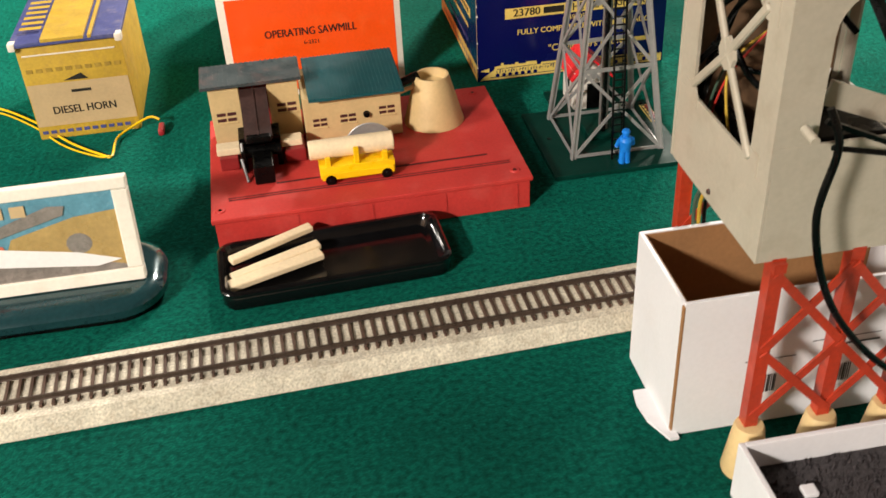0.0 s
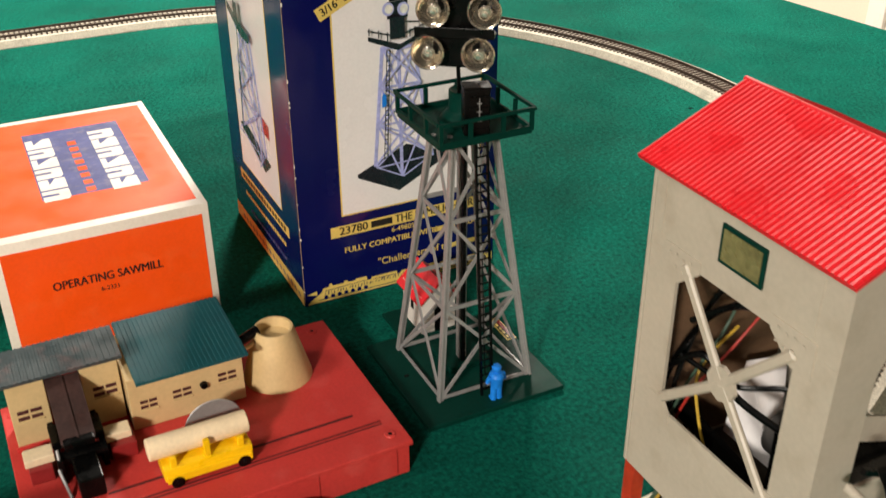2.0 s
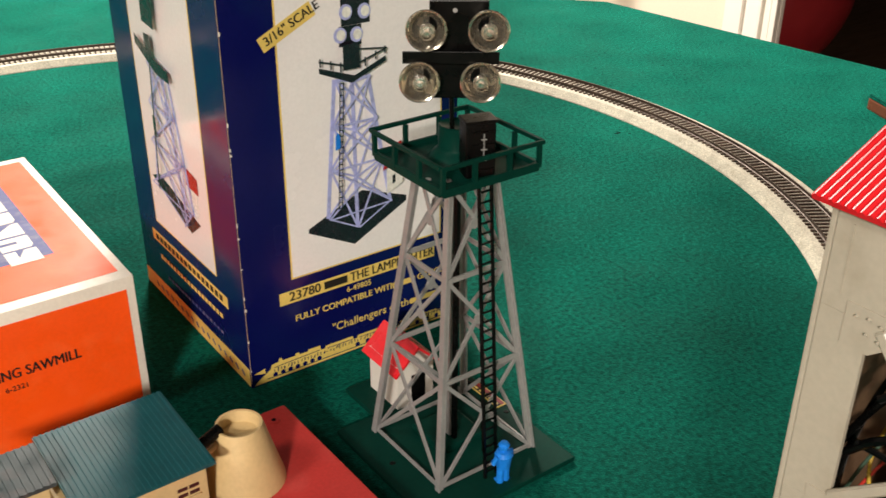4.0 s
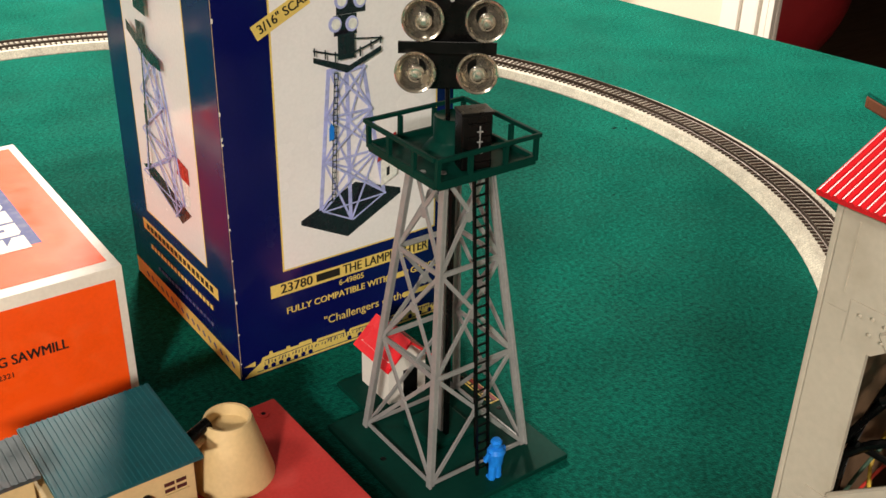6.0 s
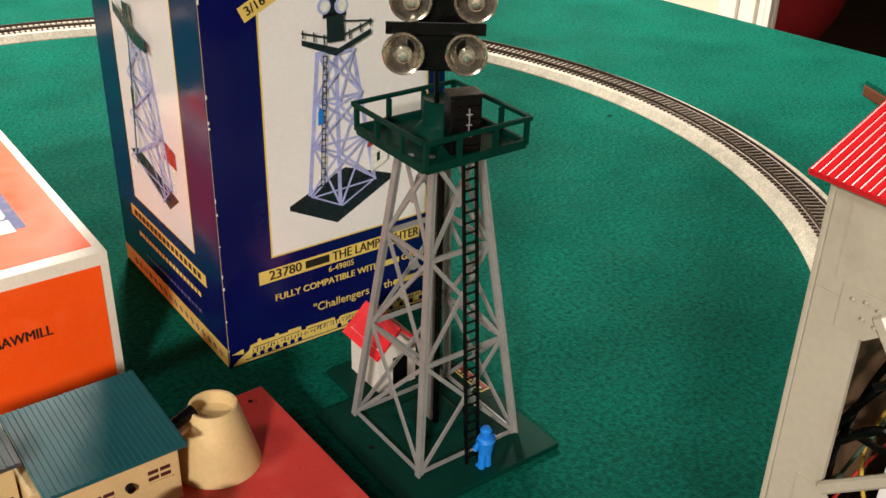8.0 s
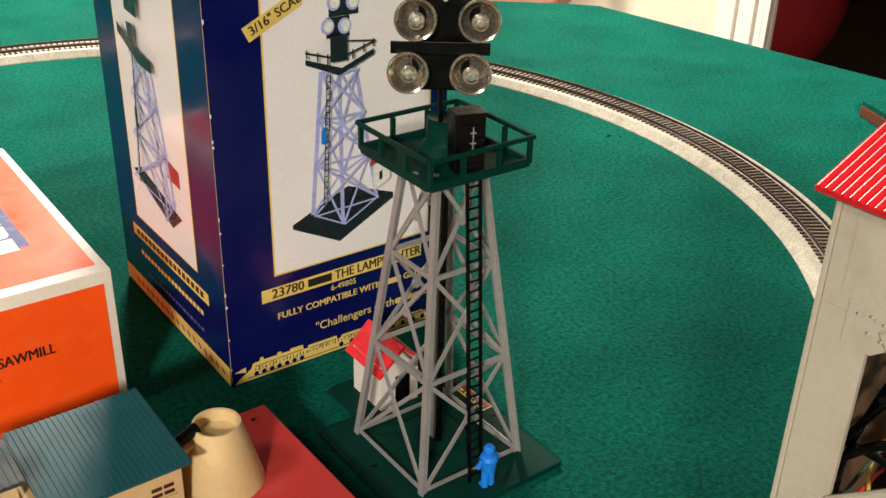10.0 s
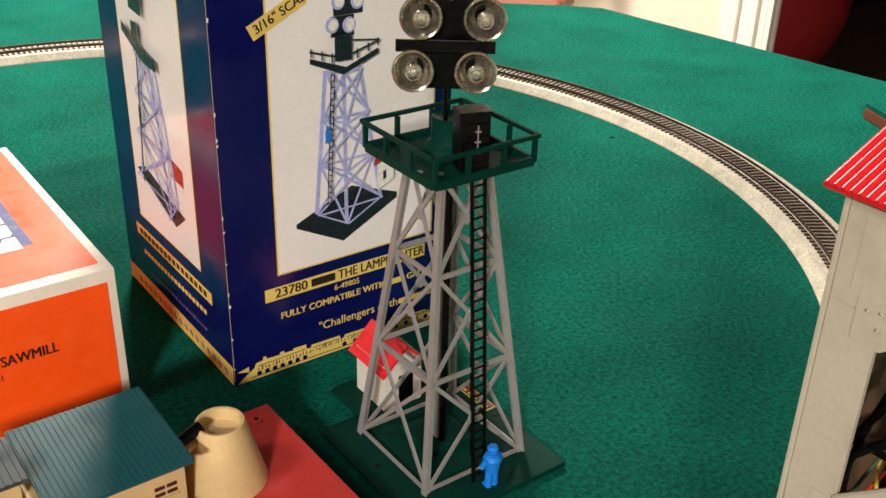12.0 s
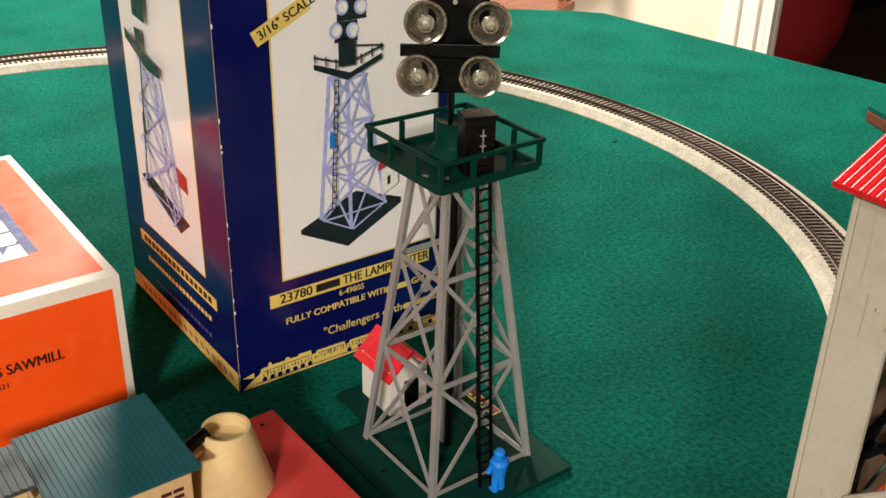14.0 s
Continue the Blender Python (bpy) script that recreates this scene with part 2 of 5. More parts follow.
solid("wall_north", box(-2.7, 5.3, 4.6, 4.7, FLOOR_Z, CEIL_Z), WALL, "plain cream painted wall", "wall", "structure")
solid("wall_far_room", box(5.2, 5.3, -2.4, 4.6, FLOOR_Z, CEIL_Z), UNLIT_ROOM_SHADE, "far wall of the next room, darkness painted into its colour", "wall", "structure")
solid("wall_east", box(2.3, 2.4, 2.085, 4.6, FLOOR_Z, CEIL_Z), WALL, "cream painted wall beside a doorway", "wall", "structure")
solid("wall_east_south", box(2.3, 2.4, -2.4, 0.9, FLOOR_Z, CEIL_Z), WALL, "cream painted wall beside a doorway", "wall", "structure")
solid("wall_next_room", box(2.4, 5.2, 3.1, 3.2, FLOOR_Z, CEIL_Z), UNLIT_ROOM_SHADE, "side wall of the next room, shade painted into its colour", "wall", "structure")
solid("lintel", box(2.3, 2.4, 0.9, 2.165, 1.28, CEIL_Z), WALL, "cream painted wall over a doorway", "wall", "structure")
casing = box(2.285, 2.300, 1.980, 2.165, FLOOR_Z, 1.28, 0.004)
for y0, y1, x in ((1.983, 2.001, 2.268), (2.007, 2.027, 2.276), (2.033, 2.043, 2.268), (2.100, 2.160, 2.272)):
    box(x, 2.29, y0, y1, FLOOR_Z, 1.28, 0.003, casing)
solid("trim", casing, TRIM, "white moulded door casing", "door casing", "structure")

# ---- table ----
table = thing("train_table", "large table covered with green felt", "table")
EDGE = [(-1.50, -0.15), (1.30, -0.15), (1.180, 1.02), (1.128, 1.49), (1.085, 1.535), (0.40, 2.07), (0.20, 2.15), (-1.50, 2.15)]
part("felt_top", sheet([(x, y, -0.008) for x, y in EDGE], 0.008), FELT, table, "worn green felt cover")
FELT_DARK = paint("flattened_dark_felt", (0.001, 0.022, 0.016), 0.95, vary=0.3, scale=300, bump=0.3, spec=0.05)
rng = random.Random(11)
for x, y, r in ((0.724, 1.056, 0.0055), (0.735, 1.049, 0.0030), (0.60, 0.93, 0.0022), (0.52, 0.80, 0.0018), (0.95, 1.20, 0.0030), (-0.03, 0.60, 0.0020)):
    fleck = bmesh.new()
    fleck.faces.new([fleck.verts.new((x + r * rng.uniform(0.5, 1.2) * math.cos(k * 0.7), y + 0.5 * r * rng.uniform(0.5, 1.2) * math.sin(k * 0.7), 0.0003)) for k in range(9)])
    part("felt_stain", fleck, FELT_DARK, table, "small dark fleck in the felt")
part("board", sheet([(x * 0.992, y - 0.01 * (y > 0) + 0.01 * (y < 0), -0.050) for x, y in EDGE], 0.0415), CHAIR_WOOD, table)
for x, y in ((-1.40, -0.06), (1.18, -0.06), (-1.40, 2.02), (0.20, 2.02), (1.03, 1.42)):
    part("leg", box(x - 0.03, x + 0.03, y - 0.03, y + 0.03, FLOOR_Z, -0.05, 0.003), CHAIR_WOOD, table)


# ---- chair and ball beyond the table ----
def chair(x, y, turn):
    c = thing("chair", "red-brown wooden chair beyond the table edge", "chair", (x, y, FLOOR_Z), turn)
    ORIGIN[c.name] = Vector()
    for sx in (-0.2, 0.2):
        part("leg", rod((sx, -0.2, 0), (sx, -0.2, 0.43), 0.016, 0.022), CHAIR_WOOD, c, smooth=True)
        part("back_post", rod((sx, 0.22, 0), (sx, 0.24, 0.92), 0.02), CHAIR_WOOD, c, smooth=True)
    part("seat", box(-0.23, 0.23, -0.23, 0.25, 0.43, 0.46, 0.01), CHAIR_WOOD, c)
    for z in (0.6, 0.85):
        part("back_rail", box(-0.2, 0.2, 0.222, 0.245, z - 0.035, z + 0.035, 0.006), CHAIR_WOOD, c)
    return c


chair(1.74, 2.62, -62)
ball = bmesh.new()
bmesh.ops.create_uvsphere(ball, u_segments=48, v_segments=28, radius=0.40)
for v in ball.verts:
    v.co.z *= 0.97
solid("exercise_ball", ball, MAROON, "large dark red inflated ball on the floor", "ball", smooth=True, at=(2.85, 2.585, FLOOR_Z + 0.388))


# ---- cartons ----
def card(face, outline, layer, material, parent, name="printed_panel", label=""):
    """A flat printed shape on a carton's face; outline in (across, up), layer in steps of paper."""
    return part(name, sheet([face(u, v, 0.00012 * layer) for u, v in outline], 0.0001), material, parent, label)


def rect(u0, u1, v0, v1):
    return [(u0, v0), (u1, v0), (u1, v1), (u0, v1)]


def stroke(a, b, w):
    a, b = Vector(a), Vector(b)
    n = Vector((a.y - b.y, b.x - a.x)).normalized() * w / 2
    return [tuple(a + n), tuple(a - n), tuple(b - n), tuple(b + n)]


def many(face, outlines, layer, material, parent, name, label=""):
    bm = bmesh.new()
    for k, outline in enumerate(outlines):
        sheet([face(u, v, 0.00012 * layer + 0.000012 * (k % 40)) for u, v in outline], 0.0001, bm)
    return tagged(part(name, bm, material, parent, label), kind="stuff")


PHOTO_BLUE = paint("photo_silver_blue", (0.40, 0.43, 0.74), 0.25, vary=0.15, scale=120, bump=0, coat=0.3)
PHOTO_DARK = paint("photo_black", (0.012, 0.012, 0.018), 0.25, vary=0.2, scale=100, bump=0, coat=0.3)
PHOTO_RED = paint("photo_red", (0.40, 0.02, 0.02), 0.25, vary=0.1, scale=100, bump=0, coat=0.3)
PHOTO_GLOW = paint("photo_lamp_white", (0.80, 0.80, 0.74), 0.25, vary=0.1, scale=200, bump=0, coat=0.3)


def lattice(feet, tops, levels):
    """Strokes of a three-legged view of a braced tower."""
    lines = [stroke(f, t, 0.0028) for f, t in zip(feet, tops)]
    at = lambda k, s: (feet[k][0] + (tops[k][0] - feet[k][0]) * s, feet[k][1] + (tops[k][1] - feet[k][1]) * s)
    for a, b in ((0, 1), (1, 2), (0, 2)):
        for s0, s1 in zip(levels, levels[1:]):
            lines += [stroke(at(a, s0), at(b, s1), 0.0015), stroke(at(b, s0), at(a, s1), 0.0015), stroke(at(a, s1), at(b, s1), 0.0015)]
        lines.append(stroke(at(a, 0), at(b, 0), 0.0011))
    return lines


blue = thing("lamp_tower_carton", "tall glossy navy carton with tower pictures and yellow print", "box", (0.174, 0.8525, 0))
X0, X1, Y0, Y1, H = 0.1742, 0.3475, 0.8525, 1.0390, 0.34
part("body", box(X0, X1, Y0, Y1, 0, H, 0.0008), NAVY, blue)
front = lambda u, v, d: (u, Y0 - d - 0.00005, v)
side = lambda u, v, d: (X0 - d - 0.00005, u, v)
PX0, PX1 = 0.211, 0.332
card(front, rect(PX0 - 0.0012, PX1 + 0.0012, 0.0745, 0.312), 1, YELLOW_PRINT, blue, "panel_border")
card(front, rect(PX0, PX1, 0.0757, 0.311), 2, PHOTO_WHITE, blue, "picture_panel", "white picture panel")
FEET, TOPS = [(0.240, 0.112), (0.2625, 0.100), (0.289, 0.114)], [(0.249, 0.207), (0.262, 0.204), (0.274, 0.206)]
card(front, [(0.225, 0.108), (0.260, 0.091), (0.303, 0.113), (0.267, 0.126)], 3, PHOTO_DARK, blue, "pictured_base")
card(front, [(0.225, 0.108), (0.225, 0.105), (0.260, 0.087), (0.303, 0.109), (0.303, 0.113), (0.260, 0.091)], 3, PHOTO_DARK, blue, "pictured_base_edge")
card(front, [(0.2845, 0.120), (0.2975, 0.126), (0.2975, 0.143), (0.2845, 0.138)], 38, PHOTO_GLOW, blue, "pictured_hut")
card(front, [(0.2815, 0.138), (0.2990, 0.145), (0.2965, 0.157), (0.2850, 0.153)], 39, PHOTO_RED, blue, "pictured_roof")
card(front, [(0.2890, 0.1265), (0.2915, 0.1275), (0.2915, 0.1335), (0.2890, 0.1325)], 39, PHOTO_DARK, blue, "pictured_window")
for k, line in enumerate(lattice(FEET, TOPS, (0, 0.36, 0.68, 1.0))):
    card(front, line, 5 + 0.9 * k, PHOTO_BLUE, blue, "pictured_strut")
many(front, [stroke((0.2512, 0.205), (0.2465, 0.118), 0.0007), stroke((0.2538, 0.205), (0.2492, 0.118), 0.0007)]
     + [stroke((0.2462 + 0.0000 + 0.0046 * k / 22, 0.119 + 0.086 * k / 22), (0.2494 + 0.0046 * k / 22, 0.119 + 0.086 * k / 22), 0.0006) for k in range(23)], 34, PHOTO_DARK, blue, "pictured_ladder")
card(front, [(0.2455, 0.161), (0.2492, 0.162), (0.2494, 0.170), (0.2475, 0.173), (0.2458, 0.170)], 40, BLUE_TOY, blue, "pictured_climber")
many(front, [[(0.2365, 0.214), (0.260, 0.204), (0.2855, 0.214), (0.2855, 0.2175), (0.262, 0.2085), (0.2365, 0.2175)],
             stroke((0.2365, 0.2215), (0.260, 0.2145), 0.0012), stroke((0.260, 0.2145), (0.2865, 0.2225), 0.0012), stroke((0.262, 0.2255), (0.2865, 0.2225), 0.001),
             rect(0.254, 0.266, 0.213, 0.229)] + [stroke((x, 0.209 + abs(x - 0.26) * 0.4), (x, 0.216 + abs(x - 0.26) * 0.32), 0.001) for x in (0.2375, 0.245, 0.252, 0.270, 0.278, 0.285)],
     36, PHOTO_DARK, blue, "pictured_platform")
many(front, [rect(0.2555, 0.2765, 0.2400, 0.2580), rect(0.2535, 0.2700, 0.2270, 0.2398), rect(0.2605, 0.2625, 0.2200, 0.2272)], 6, PHOTO_DARK, blue, "pictured_lamp_panel")
for u, v in ((0.2545, 0.2345), (0.2665, 0.2335), (0.2590, 0.2485), (0.2725, 0.2475)):
    card(front, [(u + 0.0047 * math.cos(a * math.pi / 8), v + 0.0050 * math.sin(a * math.pi / 8)) for a in range(16)], 7, PHOTO_BLUE, blue, "pictured_lamp")
    card(front, [(u + 0.0006 + 0.0033 * math.cos(a * math.pi / 5), v + 0.0036 * math.sin(a * math.pi / 5)) for a in range(10)], 8, PHOTO_GLOW, blue, "pictured_bulb")
card(front, stroke((0.200, 0.2365), (0.236, 0.2545), 0.0098), 4, YELLOW_PRINT, blue, "scale_ribbon")


def lettered(text, size, u, v, parent, face_turn, y, material, layer, tilt=0.0, bold=0.0, align="LEFT", stretch=1.0):
    m = Matrix.Translation((u, y - 0.00012 * layer, v)) @ pose(0, 0, 0, 90, 0, 0) @ pose(0, 0, 0, 0, 0, tilt)
    return words("lettering", text, size, m, material, parent, "", align, stretch, bold)


lettered('3/16" SCALE', 0.0080, 0.2025, 0.2378, blue, 0, Y0, INK, 6, 26.5, 0.00008)
card(front, rect(0.2000, 0.3275, 0.0568, 0.0664), 1, YELLOW_PRINT, blue, "title_bar")
lettered("23780", 0.0098, 0.2070, 0.0616, blue, 0, Y0, INK, 3, 0, 0.00012)
card(front, rect(0.2345, 0.2530, 0.0588, 0.0646), 2, INK, blue, "title_name_bar")
lettered("THE LAMPLIGHTER", 0.0098, 0.2552, 0.0616, blue, 0, Y0, INK, 3, 0, 0.00012, stretch=0.86)
lettered("6-49805", 0.0062, 0.2520, 0.0525, blue, 0, Y0, YELLOW_PRINT, 2)
lettered("FULLY COMPATIBLE WITH", 0.0070, 0.2105, 0.0435, blue, 0, Y0, YELLOW_PRINT, 2, 0, 0.00006)
card(front, rect(0.2905, 0.3100, 0.0412, 0.0456), 2, YELLOW_PRINT, blue, "brand_bar")
lettered("GAUGE", 0.0070, 0.3120, 0.0435, blue, 0, Y0, YELLOW_PRINT, 2, 0, 0.00006)
lettered("\"Challengers of the", 0.0090, 0.2390, 0.0255, blue, 0, Y0, YELLOW_PRINT, 2)
card(front, rect(0.3060, 0.3360, 0.0232, 0.0272), 2, YELLOW_PRINT, blue, "slogan_bar")
rng = random.Random(4)
PROFILE = [(0.1765, 0.0012), (0.3460, 0.0012), (0.3460, 0.0088), (0.3300, 0.0094), (0.3295, 0.0106), (0.2960, 0.0110), (0.2950, 0.0095), (0.2925, 0.0095),
           (0.2920, 0.0120), (0.2600, 0.0124), (0.2590, 0.0102), (0.2560, 0.0102), (0.2555, 0.0130), (0.2330, 0.0132), (0.2325, 0.0112), (0.2290, 0.0112),
           (0.2285, 0.0150), (0.2190, 0.0152), (0.2185, 0.0138), (0.2120, 0.0140), (0.2115, 0.0158), (0.2090, 0.0158), (0.2085, 0.0140), (0.1985, 0.0142),
           (0.1980, 0.0165), (0.1960, 0.0165), (0.1955, 0.0140), (0.1905, 0.0135), (0.1890, 0.0100), (0.1800, 0.0045)]
card(front, PROFILE, 1, YELLOW_PRINT, blue, "train_strip", "yellow printed train along the foot")
etched = [stroke((0.186, 0.0034), (0.344, 0.0030), 0.0006), stroke((0.192, 0.0108), (0.228, 0.0116), 0.0005), stroke((0.234, 0.0108), (0.255, 0.0106), 0.0005), stroke((0.261, 0.0102), (0.345, 0.0084), 0.0004)]
for k in range(17):
    u = 0.1925 + 0.0058 * k if k < 7 else 0.1975 + 0.0088 * k
    etched += [[(u + 0.0019 * math.cos(a * math.pi / 4 + 0.2), 0.0050 + 0.0019 * math.sin(a * math.pi / 4 + 0.2)) for a in range(8)]]
for k in range(58):
    u = 0.192 + 0.0026 * k
    etched.append(stroke((u, rng.uniform(0.0070, 0.0082)), (u + rng.uniform(-0.0004, 0.0014), rng.uniform(0.0090, 0.0106)), rng.uniform(0.0004, 0.0010)))
many(front, etched, 2, NAVY, blue, "train_line_work")
card(front, [(0.1765, 0.0105), (0.1850, 0.0085), (0.1850, 0.0125)], 1, YELLOW_PRINT, blue, "headlamp_beam")
# the narrow side
card(side, rect(0.8935, 1.0005, 0.0695, 0.312), 1, YELLOW_PRINT, blue, "panel_border")
card(side, rect(0.8947, 0.9993, 0.0707, 0.311), 2, PHOTO_WHITE, blue, "picture_panel", "white picture panel")
FEET, TOPS = [(0.984, 0.110), (0.934, 0.092), (0.920, 0.105)], [(0.966, 0.204), (0.951, 0.201), (0.941, 0.203)]
card(side, [(0.994, 0.110), (0.978, 0.116), (0.911, 0.101), (0.929, 0.088)], 3, PHOTO_DARK, blue, "pictured_base")
card(side, [(0.921, 0.106), (0.911, 0.106), (0.911, 0.126), (0.921, 0.126)], 3, PHOTO_GLOW, blue, "pictured_hut")
card(side, [(0.929, 0.126), (0.909, 0.124), (0.909, 0.136), (0.925, 0.139)], 4, PHOTO_RED, blue, "pictured_roof")
for k, line in enumerate(lattice(FEET, TOPS, (0, 0.36, 0.68, 1.0))):
    card(side, line, 5 + 0.9 * k, PHOTO_BLUE, blue, "pictured_strut")
many(side, [stroke((0.960, 0.204), (0.972, 0.108), 0.0018), stroke((0.965, 0.165), (0.966, 0.150), 0.005)], 34, PHOTO_DARK, blue, "pictured_ladder")
many(side, [[(0.982, 0.213), (0.948, 0.199), (0.928, 0.198), (0.928, 0.205), (0.950, 0.209), (0.982, 0.220)], rect(0.954, 0.964, 0.205, 0.224),
            [(0.964, 0.232), (0.944, 0.230), (0.942, 0.262), (0.962, 0.266)]], 36, PHOTO_DARK, blue, "pictured_platform")
card(side, rect(0.8790, 1.0120, 0.0505, 0.0595), 1, YELLOW_PRINT, blue, "title_bar")
many(side, [stroke((0.887 + 0.0075 * k, 0.055), (0.892 + 0.0075 * k, 0.055), 0.0045) for k in range(16)], 2, INK, blue, "title_marks")
many(side, [stroke((0.890 + 0.0062 * k, 0.0395), (0.8945 + 0.0062 * k, 0.0395), 0.0036) for k in range(18)], 2, YELLOW_PRINT, blue, "subtitle_marks")
many(side, [stroke((0.892 + 0.0062 * k, 0.0250), (0.8962 + 0.0062 * k, 0.0250), 0.0026) for k in range(16)], 2, OLD_BLUE, blue, "slogan_marks")
card(side, rect(Y0 + 0.001, Y1 - 0.001, 0.0010, 0.0150), 1, YELLOW_PRINT, blue, "foot_band", "yellow band along the foot")
many(side, [stroke((0.862 + 0.0095 * k, 0.006), (0.866 + 0.0095 * k, 0.009), 0.0022) for k in range(17)], 2, OLD_BLUE, blue, "foot_band_marks")
# pale worn edge where the card shows
edge = lambda u, v, d: (X0 + u, Y0 - 0.0001 - d, v)
card(edge, rect(0.0000, 0.00035, 0.004, 0.338), 1, OLD_CREAM, blue, "worn_edge")
many(edge, [rect(0.0, 0.0005 + 0.0008 * rng.random(), z, z + rng.uniform(0.0006, 0.0030)) for z in [0.012 + 0.33 * rng.random() for _ in range(16)]], 2, WHITE_CARD, blue, "scuffed_edge")


# the orange carton
orange = thing("sawmill_carton", "orange and white lidded carton with a blue label on top", "box", (-0.046, 0.871, 0))
OX0, OX1, OY0, OY1, OH = -0.0445, 0.1110, 0.8715, 1.1040, 0.1015
part("body", box(OX0, OX1, OY0, OY1, 0, OH, 0.0010), WHITE_CARD, orange, "white card carton with soft worn edges", smooth=True)
ofront = lambda u, v, d: (u, OY0 - d - 0.00005, v)
otop = lambda u, v, d: (u, v, OH + d + 0.00005)
oside = lambda u, v, d: (OX1 + d + 0.00005, u, v)
card(ofront, rect(OX0 + 0.0065, OX1 - 0.0055, 0.006, OH - 0.0085), 1, ORANGE, orange, "front_panel")
card(otop, rect(OX0 + 0.006, OX1 - 0.006, OY0 + 0.010, OY1 - 0.009), 1, ORANGE, orange, "top_panel")
card(oside, rect(OY0 + 0.006, OY1 - 0.006, 0.006, OH - 0.0085), 1, ORANGE, orange, "side_panel")
card(otop, rect(0.0005, 0.0800, 0.928, 1.065), 2, OLD_BLUE, orange, "label_panel", "dark blue label with pale block marks")
for u0, u1 in ((0.0015, 0.0215), (0.0525, 0.0730)):
    for k in range(6):
        v = 0.9245 + k * 0.0213
        cut, back = 0.0045 + 0.0015 * ((k * 5 + int(u0 * 100)) % 3), (k + int(u0 * 100)) % 2
        if back:
            outline = [(u0, v), (u1, v), (u1, v + 0.0190), (u1 - cut, v + 0.0190), (u0 + cut, v + 0.0085), (u0 + cut, v + 0.0190), (u0, v + 0.0190)]
        else:
            outline = [(u0, v), (u1 - 0.002, v), (u1, v + 0.004), (u1, v + 0.0185), (u0, v + 0.0185), (u0, v + 0.0125), (u0 + 0.012, v + 0.0125), (u0 + 0.012, v + 0.0085), (u0, v + 0.0085)]
        card(otop, outline, 3, WHITE_CARD, orange, "label_block")
many(otop, [rect(0.0335, 0.0405, 0.930 + k * 0.0138, 0.938 + k * 0.0138) for k in range(8)], 3, ORANGE, orange, "label_line_work")
words("lettering", "OPERATING SAWMILL", 0.0098, Matrix.Translation((0.0315, OY0 - 0.0005, 0.0590)) @ pose(0, 0, 0, 90, 0, 0), INK, orange, "", "CENTER", 0.82, 0.0001)
words("lettering", "6-2321", 0.0050, Matrix.Translation((0.0315, OY0 - 0.0005, 0.0490)) @ pose(0, 0, 0, 90, 0, 0), INK, orange)

# the old yellow carton
old = thing("horn_carton", "worn yellow and blue carton with bulging lid flap", "box", (-0.207, 0.842, 0))
ORIGIN[old.name] = Vector((-0.212, 0.834, 0))
AX0, AX1, AY0, AY1, AH = -0.2110, -0.1275, 0.8340, 0.9550, 0.0840
body = box(AX0, AX1, AY0, AY1, 0, AH, 0.0012)
part("body", body, OLD_YELLOW, old, smooth=True)
afront = lambda u, v, d: (u, AY0 - d - 0.00005, v)
atop = lambda u, v, d: (u, v, AH + 0.004 + d)
card(afront, rect(AX0 + 0.001, AX1 - 0.001, 0.012, 0.050), 1, OLD_CREAM, old, "label_panel", "faded cream end label")
words("lettering", "DIESEL HORN", 0.0096, Matrix.Translation((-0.169, AY0 - 0.0004, 0.0255)) @ pose(0, 0, 0, 90, 0, 0), INK, old, "", "CENTER", 0.88, 0.0003)
many(afront, [rect(-0.176, -0.160, 0.0405, 0.0430)], 2, INK, old, "number_bar")
many(afront, [stroke((AX0 + 0.003 + k * 0.0068, 0.0065), (AX0 + 0.0075 + k * 0.0068, 0.0065), 0.003) for k in range(11)], 2, OLD_BLUE, old, "foot_marks")
many(afront, [[(-0.180, 0.0515), (-0.160, 0.0515), (-0.165, 0.0570), (-0.172, 0.0545)]], 2, INK, old, "tear")
many(afront, [stroke((AX0 + 0.004 + k * 0.0078, 0.0620), (AX0 + 0.009 + k * 0.0078, 0.0620), 0.0035) for k in range(10)], 2, OLD_MARK, old, "faded_print")
flap = box(AX0 - 0.0035, AX1 + 0.0015, AY0 - 0.004, AY1 - 0.002, AH + 0.0002, AH + 0.0040, 0.0012)
for v in flap.verts:
    v.co.z += 0.002 * math.sin((v.co.x - AX0) * 34)
part("lid_flap", flap, OLD_BLUE, old, "bulging blue lid flap with a yellow band", smooth=True)
for u0, u1, material in ((AX0 + 0.022, AX0 + 0.056, OLD_YELLOW), (AX0 + 0.059, AX0 + 0.062, OLD_YELLOW)):
    band = box(u0, u1, AY0 - 0.0042, AY1 - 0.004, AH + 0.0030, AH + 0.0061, 0.0006)
    part("lid_band", band, material, old)
many(atop, [rect(AX0 + 0.003, AX0 + 0.0205, 0.852 + 0.012 * k, 0.858 + 0.012 * k) for k in range(6)], 22, OLD_YELLOW, old, "lid_marks")
for x in (AX0 - 0.0030, AX1 - 0.0030):
    part("worn_corner", box(x - 0.001, x + 0.005, AY0 - 0.0050, AY0 + 0.004, AH - 0.0022, AH + 0.0046, 0.0016), WHITE_CARD, old, "bare worn card corner", smooth=True)
part("worn_edge", box(AX0 + 0.004, AX1 - 0.006, AY0 - 0.0008, AY0 + 0.0006, AH - 0.0090, AH - 0.0078, 0.0003), WHITE_CARD, old)
